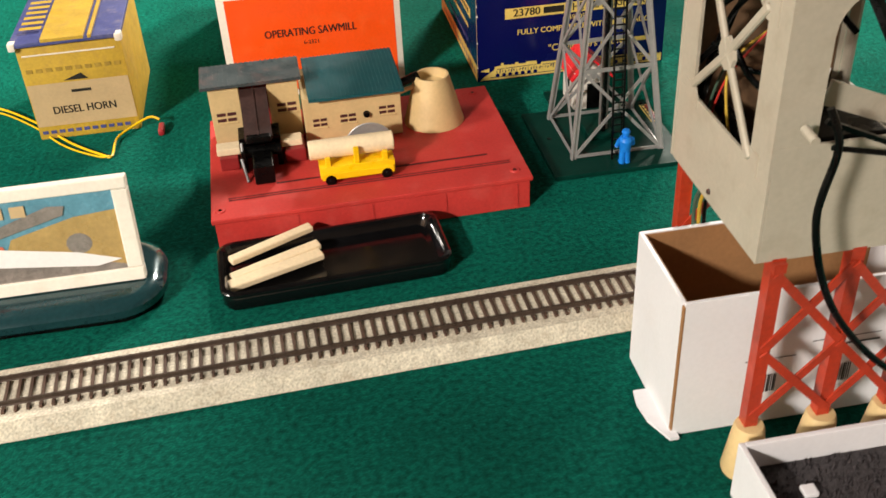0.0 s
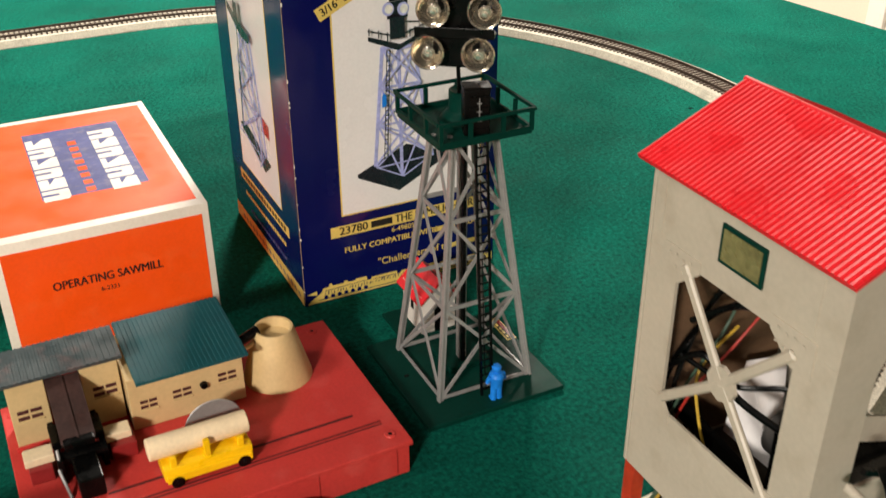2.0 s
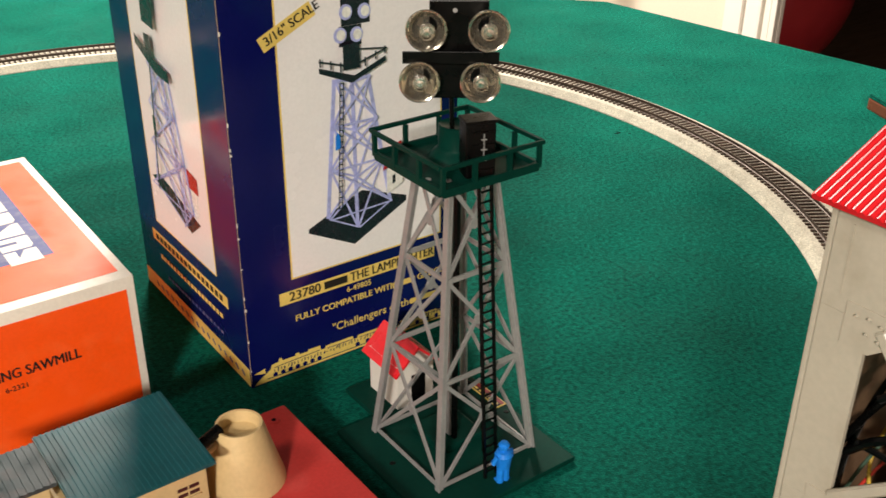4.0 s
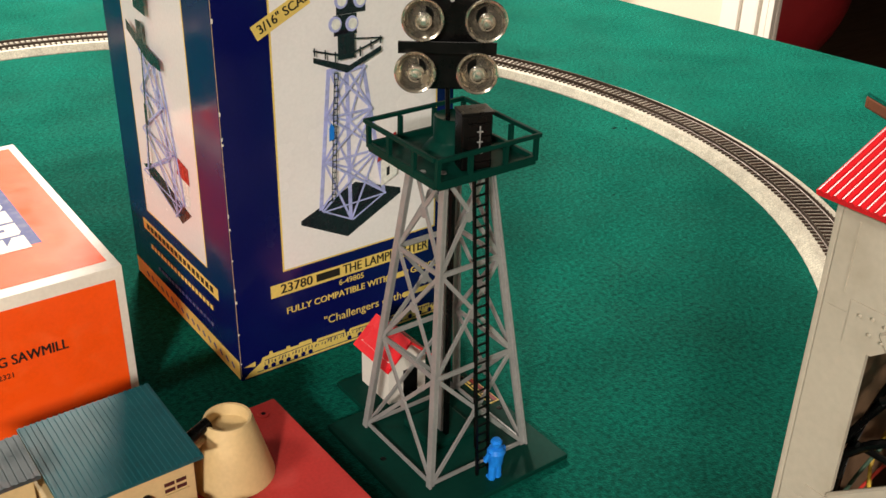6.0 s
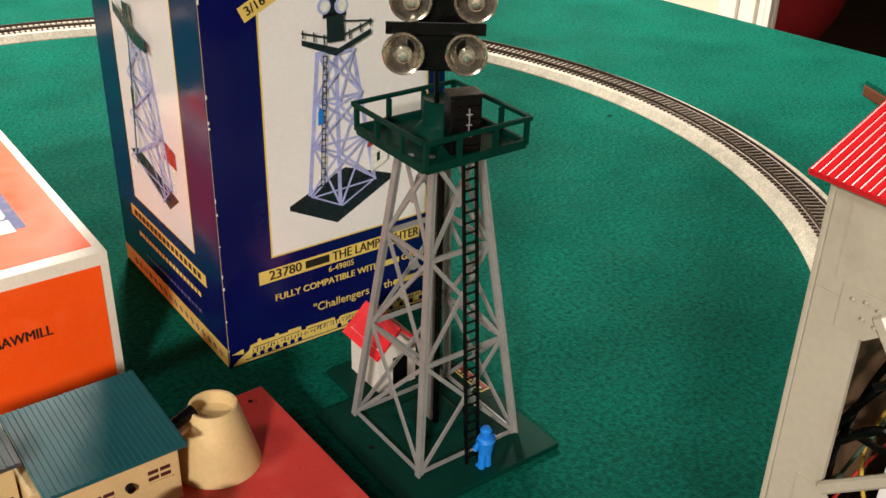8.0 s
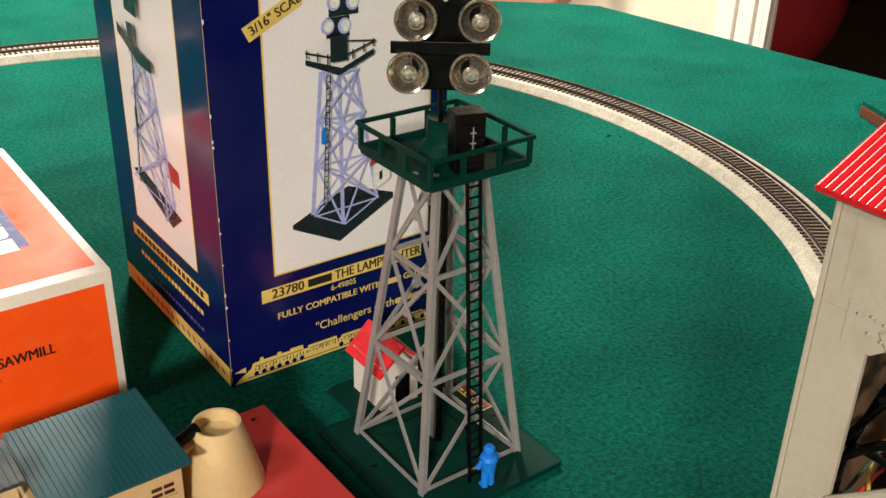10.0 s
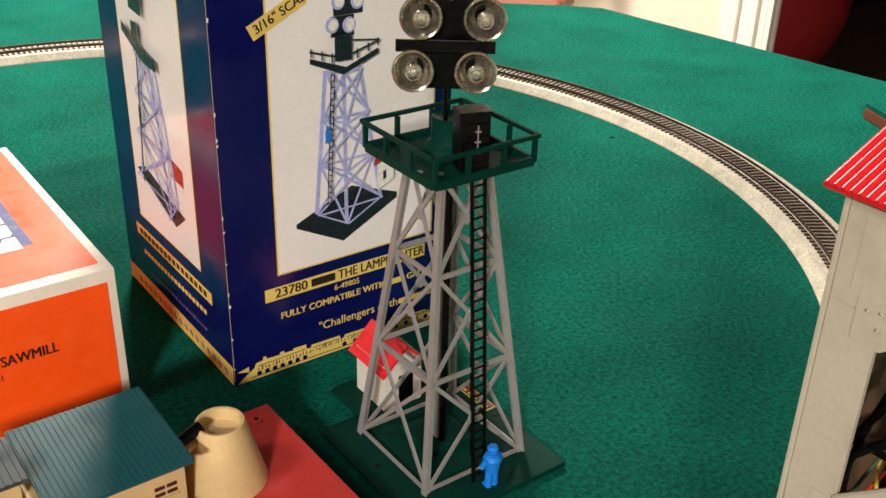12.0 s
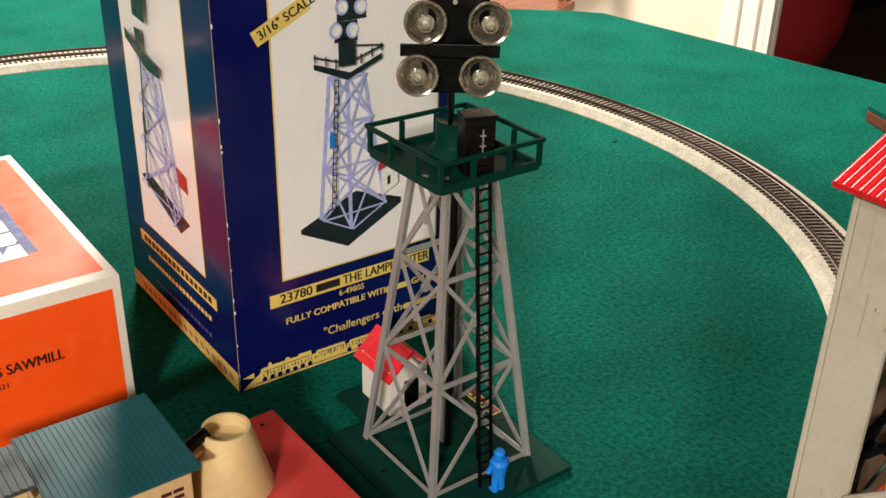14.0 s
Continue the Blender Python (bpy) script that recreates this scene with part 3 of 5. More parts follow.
cord = tube([(-0.300, 0.915, 0.002), (-0.262, 0.905, 0.003), (-0.222, 0.868, 0.002), (-0.186, 0.820, 0.002), (-0.158, 0.792, 0.002), (-0.149, 0.787, 0.002), (-0.147, 0.815, 0.003), (-0.135, 0.828, 0.006), (-0.120, 0.834, 0.010), (-0.112, 0.832, 0.008)], 0.0010)
wire = thing("wire_lead", "yellow insulated wire with a red clip lying on felt", "wire", (-0.180, 0.827, 0))
ORIGIN[wire.name] = Vector((-0.186, 0.820, 0))
part("wire", cord, YELLOW, wire, smooth=True)
part("second_wire", tube([(-0.300, 0.905, 0.002), (-0.262, 0.899, 0.002), (-0.224, 0.862, 0.002), (-0.190, 0.815, 0.002), (-0.160, 0.789, 0.002), (-0.150, 0.785, 0.0035)], 0.0008), YELLOW, wire, smooth=True)
part("clip", box(-0.1130, -0.1080, 0.815, 0.831, 0.0005, 0.0060, 0.0018), MAROON, wire, "red plastic clip")

# ---- framed picture on a dark base ----
stand = thing("display_base", "glossy dark teal moulded base with rounded ends", "base", (-0.194, 0.603, 0))
ORIGIN[stand.name] = Vector((-0.19, 0.61, 0))
TEAL_GLOSS = paint("glossy_dark_teal", (0.012, 0.045, 0.052), 0.14, metal=0.3, vary=0.2, scale=30, bump=0.02, coat=0.6)


def rounded(x0, x1, y0, y1, r, n=8):
    pts = []
    for cx, cy, a0 in ((x1 - r, y0 + r, -90), (x1 - r, y1 - r, 0), (x0 + r, y1 - r, 90), (x0 + r, y0 + r, 180)):
        pts += [(cx + r * math.cos(radians(a0 + 90 * k / n)), cy + r * math.sin(radians(a0 + 90 * k / n))) for k in range(n + 1)]
    return pts


def loft(rings, caps=True):
    """A skin through rings of (outline, height), all with the same number of corners."""
    bm = bmesh.new()
    rows = [[bm.verts.new((x, y, z)) for x, y in outline] for outline, z in rings]
    for a, b in zip(rows, rows[1:]):
        for k in range(len(a)):
            bm.faces.new((a[k], a[(k + 1) % len(a)], b[(k + 1) % len(b)], b[k]))
    if caps:
        bm.faces.new(rows[0][::-1])
        bm.faces.new(rows[-1])
    bmesh.ops.recalc_face_normals(bm, faces=bm.faces)
    return bm


part("foot", loft([(rounded(-0.297, -0.087, 0.575, 0.651, 0.029), 0.0), (rounded(-0.297, -0.087, 0.575, 0.651, 0.029), 0.0028)]), BLACK, stand, "black recessed foot")
part("body", loft([(rounded(-0.298, -0.086, 0.574, 0.652, 0.030), 0.0028), (rounded(-0.300, -0.084, 0.572, 0.654, 0.032), 0.005), (rounded(-0.300, -0.084, 0.572, 0.654, 0.032), 0.010),
                   (rounded(-0.297, -0.087, 0.575, 0.651, 0.029), 0.014), (rounded(-0.290, -0.094, 0.582, 0.644, 0.022), 0.0165)]), TEAL_GLOSS, stand, smooth=True)
sign = thing("framed_picture", "small colourful train picture in a white frame", "picture", (-0.187, 0.592, 0.0167), 0)
ORIGIN[sign.name] = Vector()
SW, SH = 0.176, 0.071
lean = pose(0, 0, 0, -10, 0, 0)


def leaned(bm, dx=0.0):
    bmesh.ops.transform(bm, matrix=lean, verts=bm.verts)
    return bm


sface = lambda u, v, d: tuple(lean @ Vector((u, -0.0022 - d, v)))
for name, b in (("frame_bottom", box(-SW / 2, SW / 2, -0.004, 0.004, 0, 0.009, 0.001)), ("frame_top", box(-SW / 2, SW / 2, -0.004, 0.004, SH - 0.008, SH, 0.001)),
                ("frame_side", box(-SW / 2, -SW / 2 + 0.010, -0.0037, 0.0037, 0.0092, SH - 0.0082, 0.001)), ("frame_side", box(SW / 2 - 0.010, SW / 2, -0.0037, 0.0037, 0.0092, SH - 0.0082, 0.001))):
    part(name, leaned(b), WHITE_CARD, sign, "white painted frame")
SKY = paint("picture_sky", (0.11, 0.27, 0.36), 0.3, vary=0.15, scale=60, bump=0, coat=0.3)
OCHRE = paint("picture_ochre", (0.42, 0.28, 0.10), 0.3, vary=0.12, scale=60, bump=0, coat=0.3)
CORAL = paint("picture_coral", (0.60, 0.14, 0.08), 0.3, vary=0.12, scale=60, bump=0, coat=0.3)
GREYISH = paint("picture_grey", (0.22, 0.19, 0.17), 0.3, vary=0.2, scale=90, bump=0, coat=0.3)
part("picture", leaned(box(-SW / 2 + 0.009, SW / 2 - 0.009, -0.002, 0.003, 0.008, SH - 0.007)), SKY, sign, "blue sky print")
card(sface, [(-0.075, 0.009), (0.078, 0.009), (0.078, 0.018), (-0.075, 0.024)], 1, GREYISH, sign, "printed_ground")
card(sface, [(0.008, 0.030), (0.078, 0.012), (0.078, 0.050), (0.052, 0.048), (0.012, 0.038)], 2, OCHRE, sign, "printed_hill")
card(sface, [(-0.075, 0.022), (0.010, 0.024), (0.006, 0.034), (-0.014, 0.040), (-0.075, 0.040)], 3, CORAL, sign, "printed_engine")
card(sface, [(-0.006, 0.021), (0.060, 0.013), (0.076, 0.016), (0.050, 0.024), (0.000, 0.033)], 4, PHOTO_WHITE, sign, "printed_streamliner")
card(sface, [(0.000, 0.038), (0.046, 0.050), (0.048, 0.056), (0.038, 0.057), (-0.006, 0.043)], 4, GREYISH, sign, "printed_freight_car")
card(sface, [(0.052 + 0.008 * math.cos(k * 0.45), 0.030 + 0.007 * math.sin(k * 0.45)) for k in range(14)], 3, GREYISH, sign, "printed_tunnel")
many(sface, [rect(-0.052 + 0.0135 * k, -0.043 + 0.0135 * k, 0.0520, 0.0595) for k in range(6)], 4, OLD_CREAM, sign, "brand_mark_row")

# ---- black tray with sticks ----
tray = thing("plastic_tray", "shallow glossy black plastic tray on the felt", "tray", (0.0205, 0.596, 0), 3)
ORIGIN[tray.name] = Vector((0.02, 0.603, 0))
TX = (-0.0535, 0.0975, 0.5715, 0.6335)
grow = lambda d, r: rounded(TX[0] + d, TX[1] - d, TX[2] + d, TX[3] - d, r)
part("body", loft([(grow(0.002, 0.008), 0), (grow(0, 0.010), 0.003), (grow(0, 0.010), 0.0125), (grow(0.0008, 0.0095), 0.0138), (grow(0.003, 0.008), 0.0138), (grow(0.0045, 0.007), 0.0120), (grow(0.0065, 0.006), 0.0050), (grow(0.010, 0.004), 0.0042)]), TRAY_BLACK, tray, smooth=True)
part("rim", loft([(grow(0.0042, 0.0072), 0.0122), (grow(0.0030, 0.008), 0.0142), (grow(0.0006, 0.0096), 0.0142), (grow(-0.0008, 0.0108), 0.0132), (grow(-0.0008, 0.0108), 0.0112), (grow(0.0002, 0.0098), 0.0108)], False), TRAY_BLACK, tray, "rolled rim", smooth=True)
for k, (a, b, w) in enumerate((((-0.0455, 0.5985, 0.0150), (0.0100, 0.6260, 0.0160), 0.0072), ((-0.0460, 0.5860, 0.0095), (0.0140, 0.6085, 0.0125), 0.0080), ((-0.0475, 0.5770, 0.0095), (0.0150, 0.5990, 0.0110), 0.0095))):
    solid("wooden_stick", bar(a, b, w, 0.0045, bevel=0.0007), WOOD, "pale bare wooden stick lying in the tray", "stick", group="sticks in the tray")
# ---- sawmill ----
mill = thing("toy_sawmill", "toy sawmill with tan sheds on a red base", "toy building", (0.056, 0.710, 0), 1)
ORIGIN[mill.name] = Vector((0.055, 0.715, 0))
MX0, MX1, MY0, MY1, MZ = -0.0590, 0.1685, 0.6400, 0.7945, 0.0262
base = box(MX0, MX1, MY0, MY1, MZ - 0.0035, MZ, 0.0008)
part("base_top", base, RED, mill, "red moulded deck")
for x0, x1, y0, y1 in ((MX0 + 0.002, MX1 - 0.002, MY0 + 0.002, MY0 + 0.0045), (MX0 + 0.002, MX1 - 0.002, MY1 - 0.0045, MY1 - 0.002),
                       (MX0 + 0.002, MX0 + 0.0045, MY0 + 0.0046, MY1 - 0.0046), (MX1 - 0.0045, MX1 - 0.002, MY0 + 0.0046, MY1 - 0.0046)):
    part("skirt", box(x0, x1, y0, y1, 0, MZ - 0.0036, 0.0003), RED, mill)
# Shade in slots and vents, painted as dark strips laid on the surface.
SLOT_SHADE = paint("slot_shade_red", (0.060, 0.008, 0.008), 0.7, vary=0.1, scale=60, bump=0)
DARK_RED = paint("dark_red_plastic", (0.24, 0.014, 0.014), 0.45, vary=0.1, scale=60, bump=0.05)
for x0, x1, y, w in ((-0.012, 0.1440, 0.6800, 0.0009), (-0.0465, 0.1575, 0.6640, 0.0005), (-0.0465, 0.1575, 0.6668, 0.0005)):
    part("slot", box(x0, x1, y - w, y + w, MZ, MZ + 0.00025), SLOT_SHADE, mill, "narrow dark strip painted as a shaded deck slot")
    part("slot_lip", box(x0, x1, y + w, y + w + 0.0006, MZ, MZ + 0.0007), RED, mill)
for x in range(-4, 17):
    part("deck_seam", box(x * 0.0105 - 0.0001, x * 0.0105 + 0.0001, MY0 + 0.001, MY0 + 0.0012, 0.002, 0.0215), DARK_RED, mill) if x % 5 == 0 else None
for x, y in ((0.1555, 0.7835), (-0.0525, 0.6520), (0.1580, 0.6520), (-0.0520, 0.7840)):
    s = part("screw_boss", lathe([(0, 0.0003), (0.0014, 0.0003), (0.0016, 0.0009), (0.0034, 0.0007), (0.0038, 0)], 20, at=(x, y, MZ)), RED, mill, smooth=True)
    part("screw", lathe([(0, 0.0008), (0.0013, 0.0008), (0.0013, 0.0002)], 12, at=(x, y, MZ)), BLACK, s)


def clad(x0, x1, y0, y1, z0, z1, holes, parent, name):
    """A front wall with proud sills and dark bars painted as shaded louvred openings."""
    wall = part(name, box(x0, x1, y0, y1, z0, z1, 0.0006), TAN, parent)
    for hx, hz, w, h, rows in holes:
        for r in range(rows):
            for c in range(2):
                cx, cz = hx + (c - 0.5) * w * 0.52, hz + (r - (rows - 1) / 2) * h
                part("vent", box(cx - w * 0.22, cx + w * 0.22, y0 - 0.0002, y0 + 0.0006, cz - h * 0.28, cz + h * 0.28), SLOT_SHADE, wall, "dark bar painted as a shaded slit vent")
        part("vent_sill", box(hx - w / 2, hx + w / 2, y0 - 0.0012, y0 - 0.0002, hz - rows * h / 2 - 0.0008, hz - rows * h / 2), TAN, wall)
    return wall


# left shed, its tall opening in the middle
LY0, LY1, LZ = 0.7435, 0.7700, 0.0770
clad(-0.0530, -0.0305, LY0, LY1, MZ, LZ, [(-0.0420, 0.0520, 0.0150, 0.0046, 2)], mill, "shed_wall")
clad(-0.0095, 0.0135, LY0, LY1, MZ, LZ, [(0.0035, 0.0545, 0.0150, 0.0046, 2)], mill, "shed_wall")
part("shed_inside", box(-0.0304, -0.0096, LY0 + 0.012, LY1, MZ, LZ), DARK_RED, mill, "dark inside of the shed")
part("shed_foundation", box(-0.0545, 0.0150, LY0 - 0.0015, LY0 - 0.0002, MZ, MZ + 0.004, 0.0004), RED, mill)


def slab_roof(x0, x1, y0, z0, y1, z1, ribs, parent, label, material):
    d = Vector((0, y1 - y0, z1 - z0))
    n = Vector((0, -(z1 - z0), y1 - y0)).normalized() * 0.0022
    ob = part("roof", sheet([(x0, y0, z0), (x1, y0, z0), (x1, y1, z1), (x0, y1, z1)], 0.0022), material, parent, label)
    for k in range(ribs):
        x = x0 + (k + 0.5) * (x1 - x0) / ribs
        part("rib", bar(Vector((x, y0, z0)) + n, Vector((x, y1, z1)) + n, (x1 - x0) / ribs * 0.4, 0.0009, n), material, ob)
    return ob


GREY_TEAL = paint("blotched_grey_teal_plastic", (0.045, 0.062, 0.066), 0.35, vary=0.2, scale=30, bump=0.05, dirt=0.9, dirt_colour=(0.15, 0.095, 0.09))
slab_roof(-0.0580, 0.0165, 0.7390, 0.0772, 0.7740, 0.0790, 20, mill, "dark grey-teal ribbed roof", GREY_TEAL)
slab_roof(0.0195, 0.0910, 0.7215, 0.0655, 0.7920, 0.0690, 24, mill, "teal ribbed plastic roof", TEAL)
RY0, RY1 = 0.7310, 0.7860
clad(0.0150, 0.0890, RY0, RY1, MZ, 0.0650, [(0.0265, 0.0440, 0.0110, 0.0040, 2), (0.0480, 0.0450, 0.0125, 0.0040, 2), (0.0780, 0.0480, 0.0125, 0.0040, 2)], mill, "mill_wall")
part("gable_fill", sheet([(0.0890, RY0 + 0.001, 0.0648), (0.0890, RY1, 0.0648), (0.0890, RY1, 0.0685), (0.0890, RY0 + 0.001, 0.0658)], -0.003), TAN, mill)
part("knob", lathe([(0, 0.003), (0.0022, 0.0026), (0.0026, 0)], 14, at=(0.0620, RY0 - 0.0002, 0.0465), axis=(0, -1, 0)), BLACK, mill, smooth=True)
# burner cone with its pipe
burner = part("burner_cone", lathe([(0.0236, 0), (0.0234, 0.0012), (0.0136, 0.0372), (0.0130, 0.0388), (0.0116, 0.0386), (0.0106, 0.0320), (0.0, 0.0310)], 44, at=(0.1165, 0.7465, MZ)), TAN, mill, "hollow tan plastic cone", smooth=True)
part("pipe", rod((0.0880, 0.7440, 0.0605), (0.1060, 0.7480, 0.0650), 0.0034, seg=14), BLACK, mill, "black pipe into the cone", smooth=True)
part("pipe_bracket", rod((0.0885, 0.7420, 0.0550), (0.1050, 0.7460, 0.0580), 0.0018, seg=10), TAN, mill, smooth=True)
# saw frame
saw = part("saw_frame", bmesh.new(), BLACK, mill, "black saw frame with guides")
for name, b in (("upright", box(-0.0345, -0.0310, 0.700, 0.742, MZ, MZ + 0.0170, 0.0006)), ("upright", box(-0.0085, -0.0050, 0.706, 0.742, MZ, MZ + 0.0170, 0.0006)),
                ("cross_plate", box(-0.0350, -0.0045, 0.712, 0.732, MZ + 0.0172, MZ + 0.0220, 0.0008)), ("motor_block", box(-0.0290, -0.0110, 0.702, 0.722, MZ + 0.0222, MZ + 0.0270, 0.001)),
                ("chute", box(-0.0265, -0.0120, 0.6800, 0.7110, MZ + 0.0005, MZ + 0.0150, 0.001)), ("roller", rod((-0.0345, 0.708, MZ + 0.013), (-0.0050, 0.708, MZ + 0.013), 0.0042, seg=16)),
                ("roller", rod((-0.0345, 0.726, MZ + 0.012), (-0.0050, 0.726, MZ + 0.012), 0.0036, seg=16))):
    part(name, b, BLACK, saw)
RUST = paint("rust_brown_plastic", (0.045, 0.022, 0.019), 0.45, vary=0.3, scale=60, bump=0.1)
hood = part("belt_hood", sheet([(-0.0300, 0.7060, 0.0490), (-0.0100, 0.7060, 0.0490), (-0.0100, 0.7460, 0.0700), (-0.0300, 0.7460, 0.0700)], 0.0030), RUST, mill, "dull brown sloping belt cover")
part("hood_rib", bar((-0.0200, 0.7060, 0.0525), (-0.0200, 0.7460, 0.0735), 0.0012, 0.0014), RUST, hood)
part("lever", rod((-0.0345, 0.700, MZ + 0.012), (-0.0315, 0.6860, MZ + 0.0005), 0.0010, seg=8), SILVER, saw, "bright steel lever")
part("lever", rod((-0.0330, 0.706, MZ + 0.022), (-0.0335, 0.700, MZ + 0.010), 0.0010, seg=8), SILVER, saw, "bright steel lever")
for x0, x1 in ((-0.0505, -0.0370), (-0.0030, 0.0125)):
    bed = part("saw_bed", box(x0, x1, 0.7075, 0.7310, MZ, MZ + 0.0105, 0.0008), DARK_RED, mill, "dark red block")
part("sawn_board", box(-0.0520, -0.0350, 0.7110, 0.7225, MZ + 0.0107, MZ + 0.0160, 0.0006), WOOD, mill, "pale wooden board")
part("sawn_board", box(-0.0045, 0.0110, 0.7130, 0.7240, MZ + 0.0107, MZ + 0.0158, 0.0006), WOOD, mill, "pale wooden board")
part("blade", lathe([(0, -0.0006), (0.0180, -0.0004), (0.0186, 0), (0.0180, 0.0004), (0, 0.0006)], 44, at=(0.0600, 0.7055, MZ + 0.0070), axis=(0.0, 1, 0.0)), SILVER, mill, "round steel saw blade in the deck")

cart = thing("log_cart", "yellow plastic cart with black wheels on the deck", "toy cart", (0.0485, 0.670, MZ), 1)
ORIGIN[cart.name] = Vector((0.0475, 0.675, MZ))
CY0, CY1, CZ = 0.6680, 0.6870, MZ + 0.0042
part("bed", box(0.0205, 0.0745, CY0, CY1, CZ, CZ + 0.0095, 0.0012), YELLOW, cart, smooth=True)
part("side_step", box(0.0215, 0.0735, CY0 - 0.0022, CY0 + 0.0002, CZ, CZ + 0.0050, 0.0005), YELLOW, cart)
for x in (0.0270, 0.0475, 0.0680):
    post = part("log_rest", box(x - 0.0019, x + 0.0019, CY0 + 0.001, CY0 + 0.0040, CZ + 0.0090, CZ + 0.0160 + (0.0055 if x == 0.0475 else 0), 0.0006), YELLOW, cart)
    part("log_rest_arm", box(x - 0.0019, x + 0.0019, CY0 + 0.0042, CY1 - 0.001, CZ + 0.0096, CZ + 0.0108, 0.0004), YELLOW, post)
for x in (0.0275, 0.0680):
    for y in (CY0 - 0.0012, CY1 - 0.0010):
        wheel = part("wheel", lathe([(0, -0.0010), (0.0034, -0.0010), (0.0040, -0.0004), (0.0040, 0.0012), (0.0032, 0.0014), (0.0012, 0.0010), (0, 0.0020)], 20, at=(x, y, MZ + 0.0041), axis=(0, -1, 0)), BLACK, cart, smooth=True)
log = lathe([(0, 0), (0.0064, 0), (0.0070, 0.0006), (0.0071, 0.03), (0.0070, 0.0604), (0.0064, 0.0610), (0, 0.0610)], 28)
bmesh.ops.transform(log, matrix=Matrix.Translation((0.0155, 0.6750, CZ + 0.0180)) @ pose(0, 0, 0, 0, 90, 1), verts=log.verts)
solid("toy_log", log, WOOD, "pale peeled wooden log on the yellow cart", "log", smooth=True)

# ---- floodlight tower ----
tower = thing("floodlight_tower", "silver lattice floodlight tower with dark green platform", "toy tower", (0.2505, 0.7255, 0))
part("base_plate", box(0.1955, 0.3025, 0.6665, 0.7745, 0.0008, 0.0042, 0.0006), DARK_GREEN, tower, "dark green base plate")
part("hut_plate", box(0.2240, 0.2830, 0.7747, 0.8110, 0.0008, 0.0040, 0.0006), DARK_GREEN, tower, "dark green base extension")
for x, y in ((0.2005, 0.672), (0.2975, 0.672), (0.2005, 0.7690), (0.2975, 0.7690)):
    part("foot", lathe([(0, 0), (0.0025, 0), (0.0025, 0.0008), (0, 0.0008)], 12, at=(x, y, 0)), DARK_GREEN, tower)
for x, y in ((0.2070, 0.7270), (0.2970, 0.7270), (0.2970, 0.7680)):
    part("bolt_hole", lathe([(0, 0.0002), (0.0015, 0.0002), (0.0019, 0)], 14, at=(x, y, 0.0042)), BLACK, tower)
part("base_socket", box(0.2360, 0.2690, 0.7150, 0.7480, 0.0042, 0.0085, 0.0010), DARK_GREEN, tower)
B0, B1 = Vector((0.2512, 0.7250, 0.0042)), Vector((0.2508, 0.7250, 0.1920))


def corner(sx, sy, z):
    s = (z - B0.z) / (B1.z - B0.z)
    c, h = B0.lerp(B1, s), 0.0350 + (0.0145 - 0.0350) * s
    return Vector((c.x + sx * h, c.y + sy * h, z))


SIGNS = ((-1, -1), (1, -1), (1, 1), (-1, 1))
LEVELS = (0.0055, 0.0730, 0.1350, 0.1900)
for sx, sy in SIGNS:
    a, b = corner(sx, sy, 0.0042), corner(sx, sy, 0.1915)
    leg = part("leg", bar(a, b, 0.0042, 0.0013, (0, sy, 0.1)), SILVER, tower)
    part("leg_flange", bar(a - Vector((sx * 0.0015, 0, 0)) * -1, b + Vector((sx * 0.0015, 0, 0)), 0.0013, 0.0042, (0, sy, 0.1)), SILVER, leg)
for (ax, ay), (bx, by) in zip(SIGNS, SIGNS[1:] + SIGNS[:1]):
    n = Vector((ax + bx, ay + by, 0)).normalized()
    side_frame = part("face_frame", bar(corner(ax, ay, 0.0062), corner(bx, by, 0.0062), 0.0012, 0.0024), SILVER, tower)
    for z0, z1 in zip(LEVELS, LEVELS[1:]):
        part("brace", bar(corner(ax, ay, z0), corner(bx, by, z1), 0.0024, 0.0013, n), SILVER, side_frame)
        part("brace", bar(corner(bx, by, z0) - n * 0.0003, corner(ax, ay, z1) - n * 0.0003, 0.0024, 0.0013, n), SILVER, side_frame)
        if z1 < 0.18:
            part("girt", bar(corner(ax, ay, z1) + n * 0.0002, corner(bx, by, z1) + n * 0.0002, 0.0012, 0.0030), SILVER, side_frame)
        mid = (corner(ax, ay, z0) + corner(bx, by, z0)).lerp(corner(ax, ay, z1) + corner(bx, by, z1), 0.53) / 2
        part("gusset", lathe([(0, -0.0007), (0.0034, -0.0007), (0.0034, 0.0007), (0, 0.0007)], 8, at=mid, axis=n), SILVER, side_frame)
        for k in (-1, 1):
            for sx, sy in ((ax, ay), (bx, by)):
                p = corner(sx, sy, z1 - 0.006 * (k + 1) / 2) + n * 0.0012
                part("rivet", lathe([(0.0006, 0), (0.0004, 0.0004), (0, 0.0005)], 6, at=p, axis=n), SILVER, side_frame)
# middle shaft, ladder
part("shaft", bar((0.2510, 0.7265, 0.0085), (0.2508, 0.7265, 0.1920), 0.0060, 0.0045, (0, 1, 0)), SILVER, tower)
part("rack", bar((0.2495, 0.7210, 0.0085), (0.2493, 0.7210, 0.1920), 0.0024, 0.0030, (0, 1, 0)), BLACK, tower, "black toothed rack")
part("cord", rod((0.2590, 0.7040, 0.0045), (0.2550, 0.7110, 0.1920), 0.0004, seg=5), BLACK, tower)
lad0, lad1 = Vector((0.2490, 0.6830, 0.0043)), Vector((0.2480, 0.6955, 0.1940))
ladder = part("ladder", bmesh.new(), BLACK, tower, "narrow black ladder up the front")
